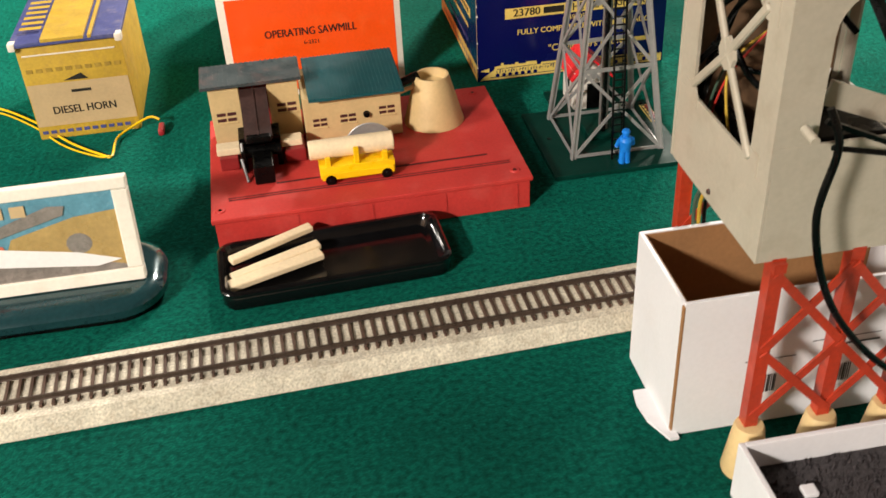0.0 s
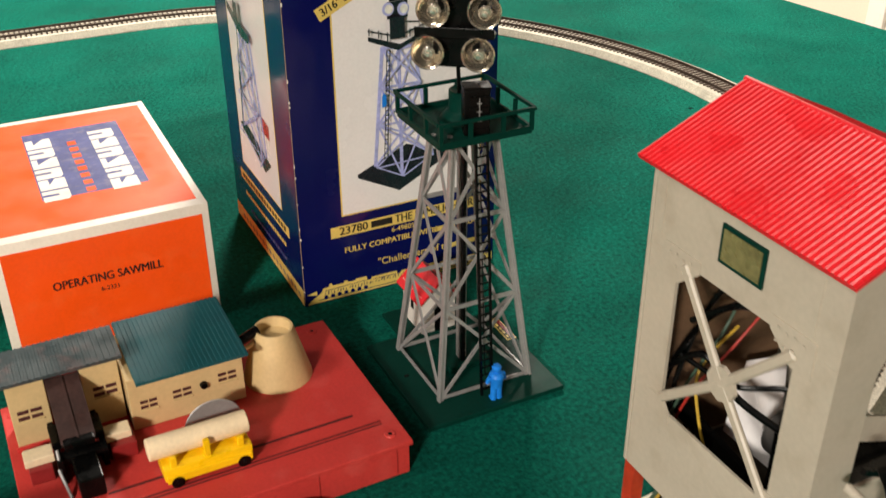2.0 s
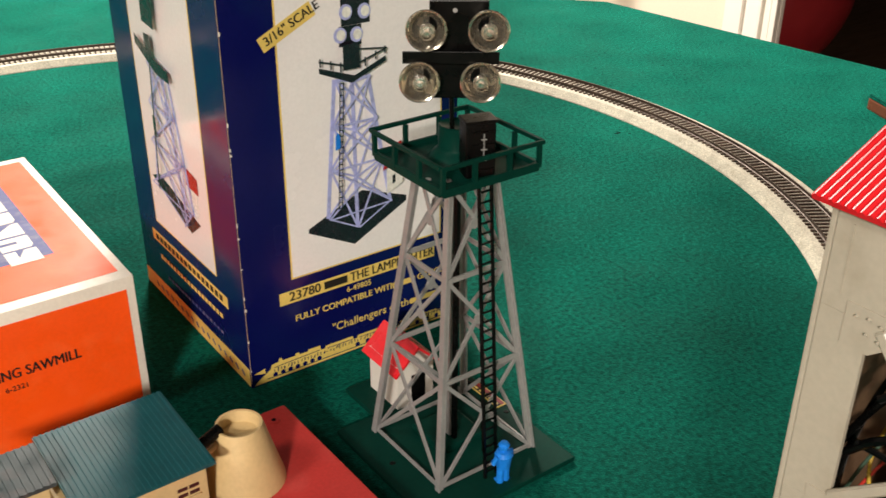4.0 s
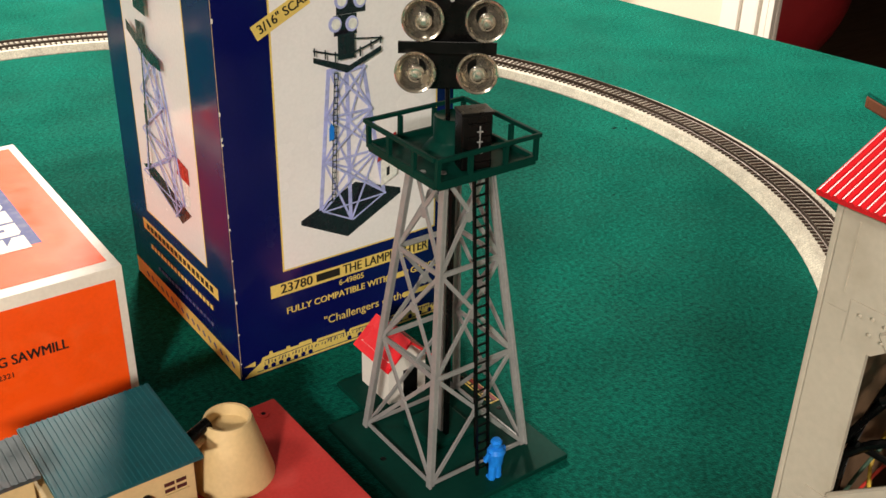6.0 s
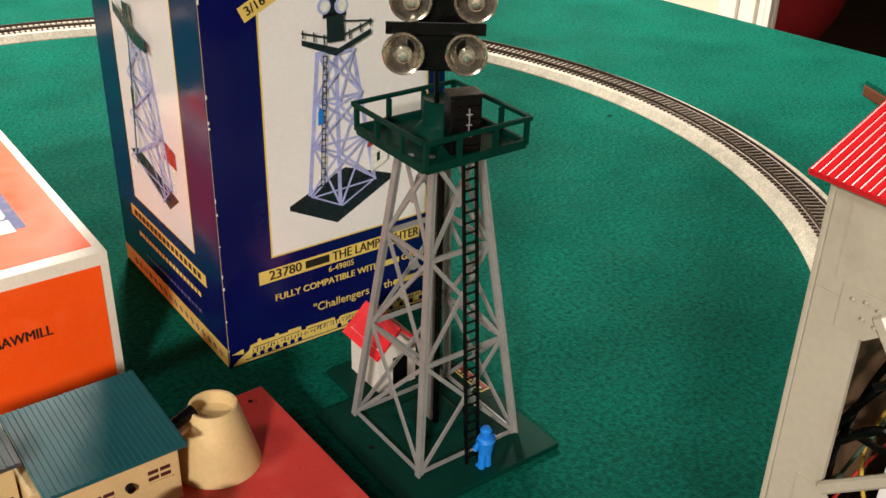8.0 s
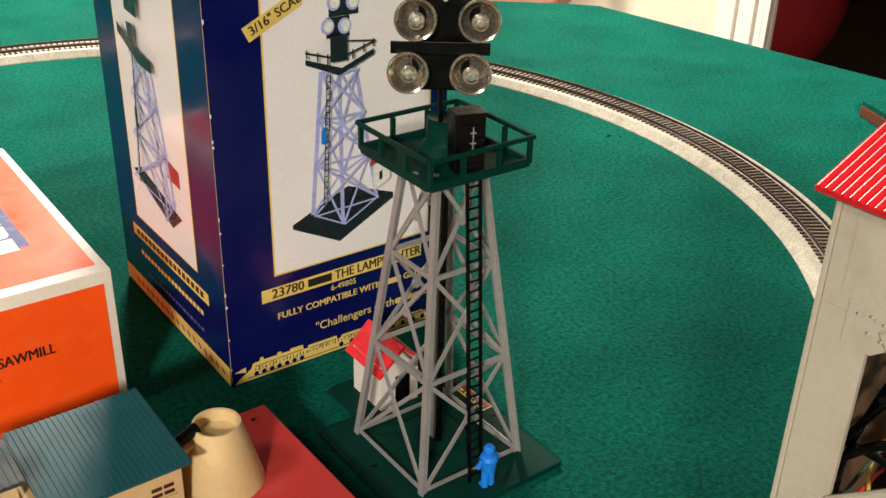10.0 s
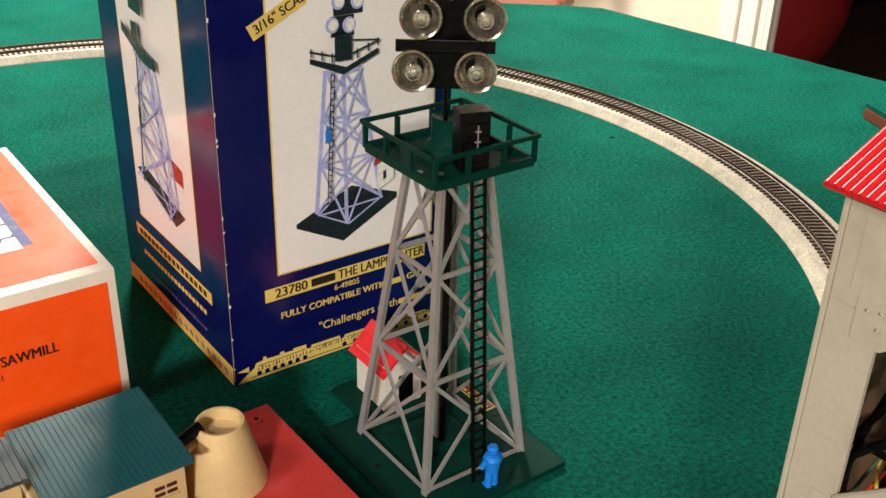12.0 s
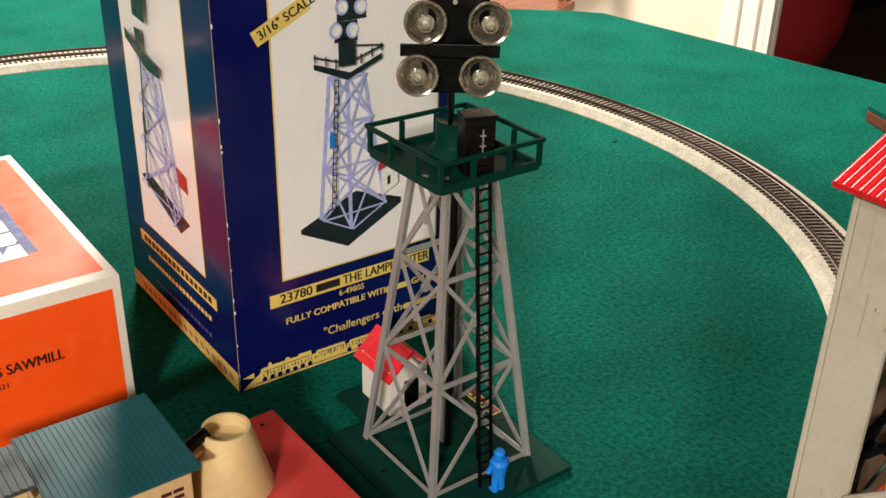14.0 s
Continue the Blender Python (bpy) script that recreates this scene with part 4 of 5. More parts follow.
for s in (-0.0042, 0.0042):
    part("rail", bar(lad0 + Vector((s, 0, 0)), lad1 + Vector((s, 0, 0)), 0.0013, 0.0018, (0, 1, 0)), BLACK, ladder)
for k in range(31):
    p = lad0.lerp(lad1, (k + 0.7) / 31.6)
    part("rung", bar(p - Vector((0.0040, 0, 0)), p + Vector((0.0040, 0, 0)), 0.0010, 0.0009), BLACK, ladder)
# platform with railing
PX, PY, PZ, PH = 0.2506, 0.7250, 0.1930, 0.0320
deck = part("platform", box(PX - PH, PX + PH, PY - PH, PY + PH, PZ, PZ + 0.0022, 0.0004), DARK_GREEN, tower, "dark green square platform")
for s in (-1, 1):
    part("curb", box(PX - PH, PX + PH, PY + s * PH - 0.0011, PY + s * PH + 0.0011, PZ, PZ + 0.0048, 0.0003), DARK_GREEN, deck)
    part("curb", box(PX + s * PH - 0.0011, PX + s * PH + 0.0011, PY - PH + 0.0012, PY + PH - 0.0012, PZ, PZ + 0.0048, 0.0003), DARK_GREEN, deck)
    part("handrail", box(PX - PH - 0.0020, PX + PH + 0.0020, PY + s * (PH + 0.0015) - 0.0011, PY + s * (PH + 0.0015) + 0.0011, PZ + 0.0155, PZ + 0.0178, 0.0004), DARK_GREEN, deck)
    part("handrail", box(PX + s * (PH + 0.0015) - 0.0011, PX + s * (PH + 0.0015) + 0.0011, PY - PH, PY + PH, PZ + 0.0155, PZ + 0.0178, 0.0004), DARK_GREEN, deck)
    for k in (-1, -0.36, 0.36, 1):
        part("baluster", box(PX + k * PH - 0.0012, PX + k * PH + 0.0012, PY + s * PH - 0.0013, PY + s * PH + 0.0009, PZ + 0.002, PZ + 0.0156), DARK_GREEN, deck)
        if abs(k) < 1:
            part("baluster", box(PX + s * PH - 0.0013, PX + s * PH + 0.0009, PY + k * PH - 0.0012, PY + k * PH + 0.0012, PZ + 0.002, PZ + 0.0156), DARK_GREEN, deck)
part("pedestal", lathe([(0.0165, 0), (0.0165, 0.0012), (0.0150, 0.0030), (0.0125, 0.0060), (0.0105, 0.0075), (0.0100, 0.0085), (0.0100, 0.0205), (0.0092, 0.0212), (0.0082, 0.0205), (0, 0.0200)], 32, at=(PX + 0.001, PY + 0.001, PZ + 0.0022)), DARK_GREEN, deck, smooth=True)
CAB = pose(0.2470, 0.7015, PZ + 0.0015, 0, 0, -18)


def on_cab(bm):
    bmesh.ops.transform(bm, matrix=CAB, verts=bm.verts)
    return bm


cab = part("motor_housing", on_cab(box(-0.0082, 0.0082, -0.0060, 0.0060, 0.0024, 0.0320, 0.0010)), BLACK, tower, "black ribbed motor housing")
part("cap", on_cab(box(-0.0088, 0.0088, -0.0066, 0.0066, 0.0321, 0.0338, 0.0006)), BLACK, cab)
for z in (0.006, 0.013, 0.020, 0.027):
    part("rib", on_cab(box(-0.0050, 0.0072, -0.0068, -0.0061, z, z + 0.0010)), BLACK, cab)
part("rod_mark", on_cab(box(0.0010, 0.0014, -0.0070, -0.0060, 0.012, 0.027)), SILVER, cab)
for z in (0.012, 0.018, 0.0235):
    part("cross_mark", on_cab(box(-0.0003, 0.0027, -0.0071, -0.0061, z, z + 0.0005)), SILVER, cab)
for x, y in ((0.2310, 0.7050), (0.2230, 0.7120)):
    part("deck_screw", lathe([(0, 0.0012), (0.0016, 0.0008), (0.0018, 0)], 12, at=(x, y, PZ + 0.0022)), SILVER, deck, smooth=True)
# lamp panel turned to the front
PANEL = pose(0.2420, 0.7190, 0.2588, 0, 0, -36)


def on_panel(bm):
    bmesh.ops.transform(bm, matrix=PANEL, verts=bm.verts)
    return bm


part("mast", rod((PX - 0.004, PY - 0.002, PZ + 0.02), (PX - 0.006, PY - 0.002, 0.2600), 0.0013, seg=10), BLACK, tower)
panel = part("lamp_panel", on_panel(box(-0.0110, 0.0190, -0.0012, 0.0012, -0.0010, 0.0270, 0.0006)), BLACK, tower, "black lamp panel in two rows")
part("lower_panel", on_panel(box(-0.0140, 0.0150, -0.0012, 0.0012, -0.0240, -0.0035, 0.0006)), BLACK, panel)
part("shelf", on_panel(box(-0.0245, 0.0245, -0.0075, 0.0030, -0.0034, -0.0012, 0.0005)), BLACK, panel)
part("shelf_lip", on_panel(box(-0.0245, 0.0245, -0.0078, -0.0070, -0.0036, 0.0028, 0.0003)), BLACK, panel)
part("panel_hole", on_panel(lathe([(0, 0.0002), (0.0012, 0.0002), (0.0012, 0)], 10, at=(0.002, -0.0012, 0.022), axis=(0, -1, 0))), SILVER, panel)
CHROME = paint("lamp_reflector_metal", (0.76, 0.69, 0.56), 0.22, metal=0.9, vary=0.06, scale=100, bump=0.03)
# Bright metal for a core added inside each glass to imitate the bulb's sparkle.
BULB_GLINT = paint("bulb_glint_metal", (0.90, 0.88, 0.84), 0.18, metal=0.8, vary=0.05, scale=200, bump=0)
GLASS = bpy.data.materials.new("bulb_glass")
GLASS.use_nodes = True
gn = GLASS.node_tree.nodes["Principled BSDF"]
gn.inputs["Base Color"].default_value = (0.98, 0.97, 0.94, 1)
gn.inputs["Roughness"].default_value, gn.inputs["Transmission Weight"].default_value, gn.inputs["IOR"].default_value = 0.02, 1.0, 1.48
for x, z in ((-0.0155, -0.0130), (0.0155, -0.0130), (-0.0120, 0.0135), (0.0190, 0.0135)):
    lens = part("reflector", on_panel(lathe([(0.0026, -0.0030), (0.0050, -0.0020), (0.0072, 0.0008), (0.0085, 0.0046), (0.0092, 0.0084), (0.0101, 0.0090), (0.0105, 0.0084), (0.0094, 0.0040), (0.0064, -0.0018), (0.0026, -0.0038)], 36, at=(x, -0.0030, z), axis=(-0.04, -1, 0.10))), CHROME, panel, "bright round metal reflector", smooth=True)
    part("socket", on_panel(rod((x, 0.001, z), (x, -0.0040, z), 0.0022, seg=14)), BLACK, lens)
    part("bulb", on_panel(lathe([(0.0024, 0), (0.0036, 0.0020), (0.0043, 0.0050), (0.0041, 0.0078), (0.0026, 0.0098), (0, 0.0104)], 20, at=(x, -0.0040, z), axis=(0, -1, 0))), GLASS, lens, "clear glass bulb", smooth=True)
    part("bulb_base", on_panel(lathe([(0.0018, 0), (0.0026, 0.0016), (0.0028, 0.0036), (0.0016, 0.0056), (0, 0.0060)], 16, at=(x, -0.0045, z), axis=(0, -1, 0))), BULB_GLINT, lens, smooth=True)
# hut at the back of the base
HUT_WHITE = paint("white_toy_plastic", (0.72, 0.68, 0.62), 0.45, vary=0.04, scale=60, bump=0.03)
hx0, hx1, hy0, hy1, hz = 0.2395, 0.2680, 0.7700, 0.8030, 0.0370
hut = part("hut", box(hx0, hx1, hy0, hy1, 0.0041, hz), HUT_WHITE, tower, "small white hut with a red roof")
hxm, hzr = (hx0 + hx1) / 2, 0.0505
part("gable", sheet([(hx0, hy0, hz - 0.0001), (hx1, hy0, hz - 0.0001), (hxm, hy0, hzr - 0.001)], -0.0015), HUT_WHITE, hut)
part("gable", sheet([(hx0, hy1, hz - 0.0001), (hx1, hy1, hz - 0.0001), (hxm, hy1, hzr - 0.001)], 0.0015), HUT_WHITE, hut)
for s in (-1, 1):
    part("hut_roof", sheet([(hxm, hy0 - 0.004, hzr), (hxm + s * 0.0185, hy0 - 0.004, hz - 0.0042), (hxm + s * 0.0185, hy1 + 0.004, hz - 0.0042), (hxm, hy1 + 0.004, hzr)], -0.0016 * s), RED_ROOF, hut, "red pitched roof")
part("hut_door", box(hx0 + 0.011, hx0 + 0.022, hy0 - 0.0004, hy0 + 0.001, 0.0041, 0.0270), BLACK, hut, "dark doorway")
part("hut_window", box(hx0 - 0.0004, hx0 + 0.001, 0.7840, 0.7885, 0.0190, 0.0265), BLACK, hut, "dark window")
plate = part("name_plate", box(0.2945, 0.3022, 0.7335, 0.7640, 0.0042, 0.0047), YELLOW_PRINT, tower, "small red name plate with a yellow border")
part("plate_panel", box(0.2951, 0.2985, 0.7343, 0.7632, 0.0047, 0.0049), INK, plate)
part("plate_panel", box(0.2986, 0.3016, 0.7343, 0.7632, 0.0047, 0.0049), DARK_RED, plate)
for k in range(5):
    part("plate_mark", box(0.2960, 0.2976, 0.7362 + 0.0054 * k, 0.7396 + 0.0054 * k, 0.0049, 0.0050), YELLOW_PRINT, plate)

# the blue toy figure, one plain shape
figure = bmesh.new()
fx, fy, fz = 0.2535, 0.6755, 0.0043
for s in (-1, 1):
    rod((fx + s * 0.0026, fy, fz), (fx + s * 0.0020, fy, fz + 0.0140), 0.0026, 0.0030, 10, figure)
    box(fx + s * 0.0028 - 0.0022, fx + s * 0.0028 + 0.0022, fy - 0.0020, fy + 0.0038, fz, fz + 0.0024, 0.0006, figure)
    rod((fx + s * 0.0058, fy - 0.0005, fz + 0.0245), (fx + s * 0.0078, fy + 0.0010, fz + 0.0180), 0.0021, 0.0018, 8, figure)
    rod((fx + s * 0.0078, fy + 0.0010, fz + 0.0180), (fx + s * 0.0052, fy + 0.0050, fz + 0.0160), 0.0018, 0.0016, 8, figure)
lathe([(0, 0), (0.0050, 0.0005), (0.0056, 0.0060), (0.0066, 0.0110), (0.0052, 0.0140), (0.0020, 0.0152), (0, 0.0152)], 16, figure, (fx, fy, fz + 0.0125))
lathe([(0.0018, 0), (0.0030, 0.0012), (0.0034, 0.0036), (0.0026, 0.0060), (0, 0.0068)], 14, figure, (fx, fy, fz + 0.0268))
lathe([(0.0040, 0), (0.0042, 0.0006), (0.0034, 0.0010), (0.0030, 0.0026), (0, 0.0032)], 14, figure, (fx, fy, fz + 0.0312))
bmesh.ops.transform(figure, matrix=Matrix.Translation((0.2522, fy, fz)) @ Matrix.Scale(0.84, 4) @ Matrix.Translation((-fx, -fy, -fz)), verts=figure.verts)
solid("toy_figure", figure, BLUE_TOY, "small bright blue plastic toy figure by the ladder", "figurine", smooth=True)

# ---- coal loader ----
loader = thing("toy_coal_loader", "ivory loader house with red roof on red trestle", "toy building", (0.2465, 0.4085, 0))
ORIGIN[loader.name] = Vector((0.238, 0.43, -0.006))
SX0, SX1, SY0, SY1, SZ0, SZ1 = 0.1930, 0.2790, 0.3875, 0.4880, 0.1260, 0.2755
OYA, OYB, OZA, OZB = 0.4060, 0.4705, 0.1690, 0.2420
T = 0.0016
west = part("west_wall", box(SX0, SX0 + T, SY0, SY1, OZB, SZ1), IVORY, loader, "ivory sheet-metal wall with braced opening")
part("wall_sill", box(SX0, SX0 + T, SY0, SY1, SZ0, OZA, 0.0003), IVORY, west)
part("wall_post", box(SX0, SX0 + T, SY0, OYA, OZA + 0.0001, OZB - 0.0001), IVORY, west)
part("wall_post", box(SX0, SX0 + T, OYB, SY1, OZA + 0.0001, OZB - 0.0001), IVORY, west)
part("corner_post", box(SX0 - 0.0004, SX0 + 0.0036, SY1 + 0.0003, SY1 + 0.0022, SZ0 + 0.0004, SZ1, 0.0004), IVORY, west)
for (y, sy), (z, sz) in ((p, q) for p in ((OYA, 1), (OYB, -1)) for q in ((OZA, 1), (OZB, -1))):
    big = sz < 0
    a, b = (0.013, 0.010) if big else (0.006, 0.006)
    gus = part("gusset", sheet([(SX0 - 0.0004, y - sy * 0.0085, z - sz * 0.005), (SX0 - 0.0004, y + sy * a, z - sz * 0.005), (SX0 - 0.0004, y + sy * a, z + sz * 0.0005), (SX0 - 0.0004, y + sy * 0.0015, z + sz * b), (SX0 - 0.0004, y - sy * 0.0085, z + sz * b)], 0.0010 * sy * sz), IVORY, west)
    for k in range(7 if big else 0):
        part("rivet", lathe([(0.0006, 0), (0.0005, 0.0003), (0, 0.0004)], 8, at=(SX0 - 0.0014, y + sy * (0.0085 - 0.0042 * (k % 4)), z - sz * (0.0026 - 0.0055 * (k // 4) - 0.0008 * (k % 2))), axis=(-1, 0, 0)), IVORY, gus)
hub = Vector((SX0 - 0.0008, 0.4365, 0.2050))
for y, z in ((OYA, OZA), (OYA, OZB - 0.004), (OYB - 0.004, OZB), (OYB, OZA + 0.006)):
    part("brace", bar(hub, (SX0 - 0.0002, y, z), 0.0044, 0.0026, (1, 0, 0), bevel=0.0008), IVORY, west)
part("hub_plate", lathe([(0, 0), (0.0082, 0), (0.0078, 0.0016), (0, 0.0018)], 8, at=hub + Vector((0.0006, 0, 0)), axis=(-1, 0, 0)), IVORY, west)
DUSK_GLASS = paint("green_brown_window_print", (0.16, 0.15, 0.06), 0.3, vary=0.25, scale=120, bump=0, coat=0.2)
win = part("window", box(SX0 - 0.0010, SX0, 0.4255, 0.4485, 0.2530, 0.2688), DARK_GREEN, west, "small dark green framed window")
part("pane", box(SX0 - 0.0014, SX0 - 0.0010, 0.4271, 0.4469, 0.2546, 0.2672), DUSK_GLASS, win)
for y in (0.482, 0.400):
    part("wall_seam", box(SX0 - 0.0003, SX0, y - 0.0003, y + 0.0003, 0.2480, SZ1 - 0.004), IVORY, west)
part("skirt_screw", lathe([(0.0016, 0), (0.0012, 0.0010), (0, 0.0013)], 12, at=(SX0, 0.4405, 0.1320), axis=(-1, 0, 0)), RUST, west, smooth=True)
south = part("south_wall", box(SX0 + T, SX1, SY0, SY0 + T, SZ0, 0.1830, 0.0003), IVORY, loader, "ivory end wall with a large opening")
part("end_post", box(SX0 + T, 0.2120, SY0, SY0 + T, 0.1831, SZ1), IVORY, south)
part("end_post", box(0.2720, SX1, SY0, SY0 + T, 0.1831, SZ1), IVORY, south)
arch = [(0.2120, SZ1), (0.2120, 0.2300)] + [(0.2300 - 0.0180 * math.cos(k * math.pi / 12), 0.2300 + 0.0180 * math.sin(k * math.pi / 12)) for k in range(1, 7)]
arch += [(0.2540 + 0.0180 * math.sin(k * math.pi / 12), 0.2300 + 0.0180 * math.cos(k * math.pi / 12)) for k in range(0, 6)] + [(0.2720, 0.2300), (0.2720, SZ1)]
part("end_header", sheet([(x, SY0 + T, z) for x, z in arch], 0.0016), IVORY, south, "arched header")
part("end_gable", sheet([(SX0, SY0 + T, SZ1), (SX1, SY0 + T, SZ1), (0.236, SY0 + T, 0.2960)], 0.0016), IVORY, south)
north = part("north_wall", box(SX0 + T, SX1 - T, SY1 - T, SY1, SZ0, SZ1), IVORY, loader, "ivory back wall")
# A darker copy of the kraft brown paints in the dim interior.
SHADED_KRAFT = paint("shaded_kraft_board", (0.12, 0.065, 0.032), 0.7, vary=0.15, scale=40, bump=0.15)
part("back_board", box(SX0 + 0.006, SX1 - 0.006, SY1 - T - 0.0012, SY1 - T - 0.0002, SZ0 + 0.004, SZ1 - 0.004), SHADED_KRAFT, north, "inside board, its brown darkened to paint in shade")
part("end_gable", sheet([(SX0, SY1, SZ1), (SX1, SY1, SZ1), (0.236, SY1, 0.2960)], 0.0016), IVORY, north)
part("east_sill", box(SX1 - T, SX1, SY0 + T, SY1 - T, SZ0, 0.1620), IVORY, loader)
part("east_header", box(SX1 - T, SX1, SY0 + T, SY1 - T, OZB, SZ1), IVORY, loader)
for y in (SY0 + 0.006, SY1 - 0.006):
    part("east_post", box(SX1 - T, SX1, y - 0.0042, y + 0.0042, 0.1621, OZB - 0.0001), IVORY, loader)
GREY_METAL = paint("dull_grey_metal", (0.10, 0.095, 0.09), 0.5, metal=0.5, vary=0.15, scale=60, bump=0.1)
part("floor_plate", box(SX0 + T + 0.001, SX1 - T - 0.0005, SY0 + T + 0.0005, SY1 - T - 0.0005, SZ0 + 0.0005, SZ0 + 0.0020), GREY_METAL, loader, "dull grey floor plate")
# roof with corrugations
RIDGE, EAVE = Vector((0.2365, 0, 0.3010)), Vector((0.1868, 0, 0.2785))
RYA, RYB = 0.3835, 0.4945
for s in (1, -1):
    eave = EAVE if s == 1 else Vector((2 * RIDGE.x - EAVE.x, 0, EAVE.z))
    slope = part("roof_slope", sheet([(eave.x, RYA, eave.z), (RIDGE.x, RYA, RIDGE.z), (RIDGE.x, RYB, RIDGE.z), (eave.x, RYB, eave.z)], -0.0018 * s), RED_ROOF, loader, "red corrugated roof slope")
    up = Vector((-(RIDGE.z - eave.z) * s, 0, abs(RIDGE.x - eave.x))).normalized()
    for k in range(42):
        y = RYA + 0.0014 + k * (RYB - RYA - 0.0028) / 41
        part("corrugation", rod(Vector((eave.x, y, eave.z)) + up * 0.0001, Vector((RIDGE.x, y, RIDGE.z)) + up * 0.0001, 0.0008, seg=8), RED_ROOF, slope, smooth=True)
part("ridge_cap", rod((RIDGE.x, RYA, RIDGE.z), (RIDGE.x, RYB, RIDGE.z), 0.0012, seg=10), RED_ROOF, loader, smooth=True)
# works inside
part("motor", box(0.2220, 0.2560, 0.4020, 0.4340, 0.1435, 0.1760, 0.002), BLACK, loader, "black motor block")
part("motor_end", rod((0.2390, 0.4345, 0.1600), (0.2390, 0.4440, 0.1600), 0.0120, seg=24), GREY_METAL, loader, smooth=True)
part("hoist_frame", bar((0.2100, 0.3900, 0.1480), (0.2100, 0.4800, 0.1600), 0.0030, 0.0080), BLACK, loader)
part("hoist_plate", box(0.2420, 0.2440, 0.4400, 0.4860, 0.2100, 0.2560), KRAFT, loader, "brown fibre plate")
part("chute_bar", bar((0.2300, 0.4000, 0.2450), (0.2720, 0.4160, 0.1850), 0.0050, 0.0030), BLACK, loader, "black sloping chute bar")
part("chute_plate", bar((0.2200, 0.4000, 0.2000), (0.2740, 0.4060, 0.1760), 0.0016, 0.0110), IVORY, loader, "pale sloping chute plate")
part("hanger", bar((0.2120, 0.3830, 0.1960), (0.2600, 0.3830, 0.1740), 0.0022, 0.0022), BLACK, loader)
WIRE_RED = paint("red_wire", (0.45, 0.03, 0.02), 0.5, bump=0)
WIRE_GREEN = paint("green_wire", (0.05, 0.09, 0.06), 0.5, bump=0)
for points, r, material in (
        ([(0.2010, 0.4840, 0.1450), (0.2040, 0.4780, 0.1850), (0.2100, 0.4600, 0.2200), (0.2250, 0.4380, 0.2250)], 0.0014, BLACK),
        ([(0.1970, 0.4800, 0.1800), (0.2030, 0.4600, 0.2000), (0.2060, 0.4400, 0.1900), (0.2180, 0.4200, 0.1800)], 0.0016, BLACK),
        ([(0.1990, 0.4720, 0.1650), (0.2060, 0.4740, 0.1900), (0.2150, 0.4660, 0.2250), (0.2320, 0.4500, 0.2400)], 0.0012, BLACK),
        ([(0.2030, 0.4800, 0.1420), (0.2060, 0.4700, 0.1780), (0.2160, 0.4640, 0.2050), (0.2350, 0.4700, 0.2300)], 0.0007, WIRE_GREEN),
        ([(0.2050, 0.4780, 0.1420), (0.2070, 0.4680, 0.1740), (0.2180, 0.4600, 0.1980), (0.2400, 0.4600, 0.2200)], 0.0006, WIRE_RED),
        ([(0.2080, 0.4500, 0.1430), (0.2060, 0.4600, 0.1650), (0.2100, 0.4680, 0.1850), (0.2300, 0.4700, 0.2000)], 0.0007, OLD_YELLOW),
        ([(0.1990, 0.4650, 0.2150), (0.2080, 0.4450, 0.2320), (0.2200, 0.4250, 0.2360), (0.2350, 0.4100, 0.2200)], 0.0014, BLACK),
        ([(0.2000, 0.4700, 0.1950), (0.2120, 0.4500, 0.1880), (0.2240, 0.4300, 0.1950), (0.2300, 0.4150, 0.1900)], 0.0012, BLACK)):
    part("wire", tube(points, r), material, loader, smooth=True)
part("cable", tube([(0.2060, 0.3720, 0.2080), (0.2100, 0.3680, 0.1920), (0.2050, 0.3660, 0.1620), (0.2130, 0.3640, 0.1280), (0.2330, 0.3680, 0.0950), (0.2640, 0.3720, 0.0620), (0.3100, 0.3750, 0.0300)], 0.0017), BLACK, loader, "thick black cable", smooth=True)
part("stub", rod((0.2010, 0.3795, 0.1960), (0.2010, 0.3700, 0.1950), 0.0020, seg=12), IVORY, loader, smooth=True)
part("link_rod", rod((0.2080, 0.3690, 0.1920), (0.2500, 0.3690, 0.1820), 0.0012, seg=8), BLACK, loader)
# trestle
for y in (0.3880, 0.4930):
    for x in (0.2040, 0.2420, 0.2780):
        leg = part("trestle_leg", bar((x + 0.0006, y, 0.0240), (x + 0.0006, y, SZ0 + 0.0010), 0.0066, 0.0016, (0, 1, 0)), RED_STEEL, loader, "red enamelled angle leg")
        part("leg_flange", bar((x - 0.0019, y + 0.0034, 0.0240), (x - 0.0019, y + 0.0034, SZ0 + 0.0010), 0.0016, 0.0052, (0, 1, 0)), RED_STEEL, leg)
        part("foot_cone", lathe([(0, 0), (0.0108, 0), (0.0112, 0.0015), (0.0078, 0.0290), (0.0070, 0.0310), (0, 0.0312)], 28, at=(x + 0.0008, y + 0.001, -0.006)), TAN, leg, "tan tapered pier", smooth=True)
    for x0, x1 in ((0.2040, 0.2420), (0.2420, 0.2780)):
        for z0, z1 in ((0.0320, 0.0730), (0.0750, 0.1190)):
            part("trestle_brace", bar((x0, y - 0.0012, z0), (x1, y - 0.0012, z1), 0.0044, 0.0012, (0, 1, 0)), RED_STEEL, loader)
            part("trestle_brace", bar((x1, y - 0.0020, z0), (x0, y - 0.0020, z1), 0.0044, 0.0012, (0, 1, 0)), RED_STEEL, loader)
for x in (0.2040, 0.2780):
    part("bearer", box(x - 0.003, x + 0.003, 0.3840, 0.4960, SZ0 - 0.0050, SZ0 + 0.0002), RED_STEEL, loader)
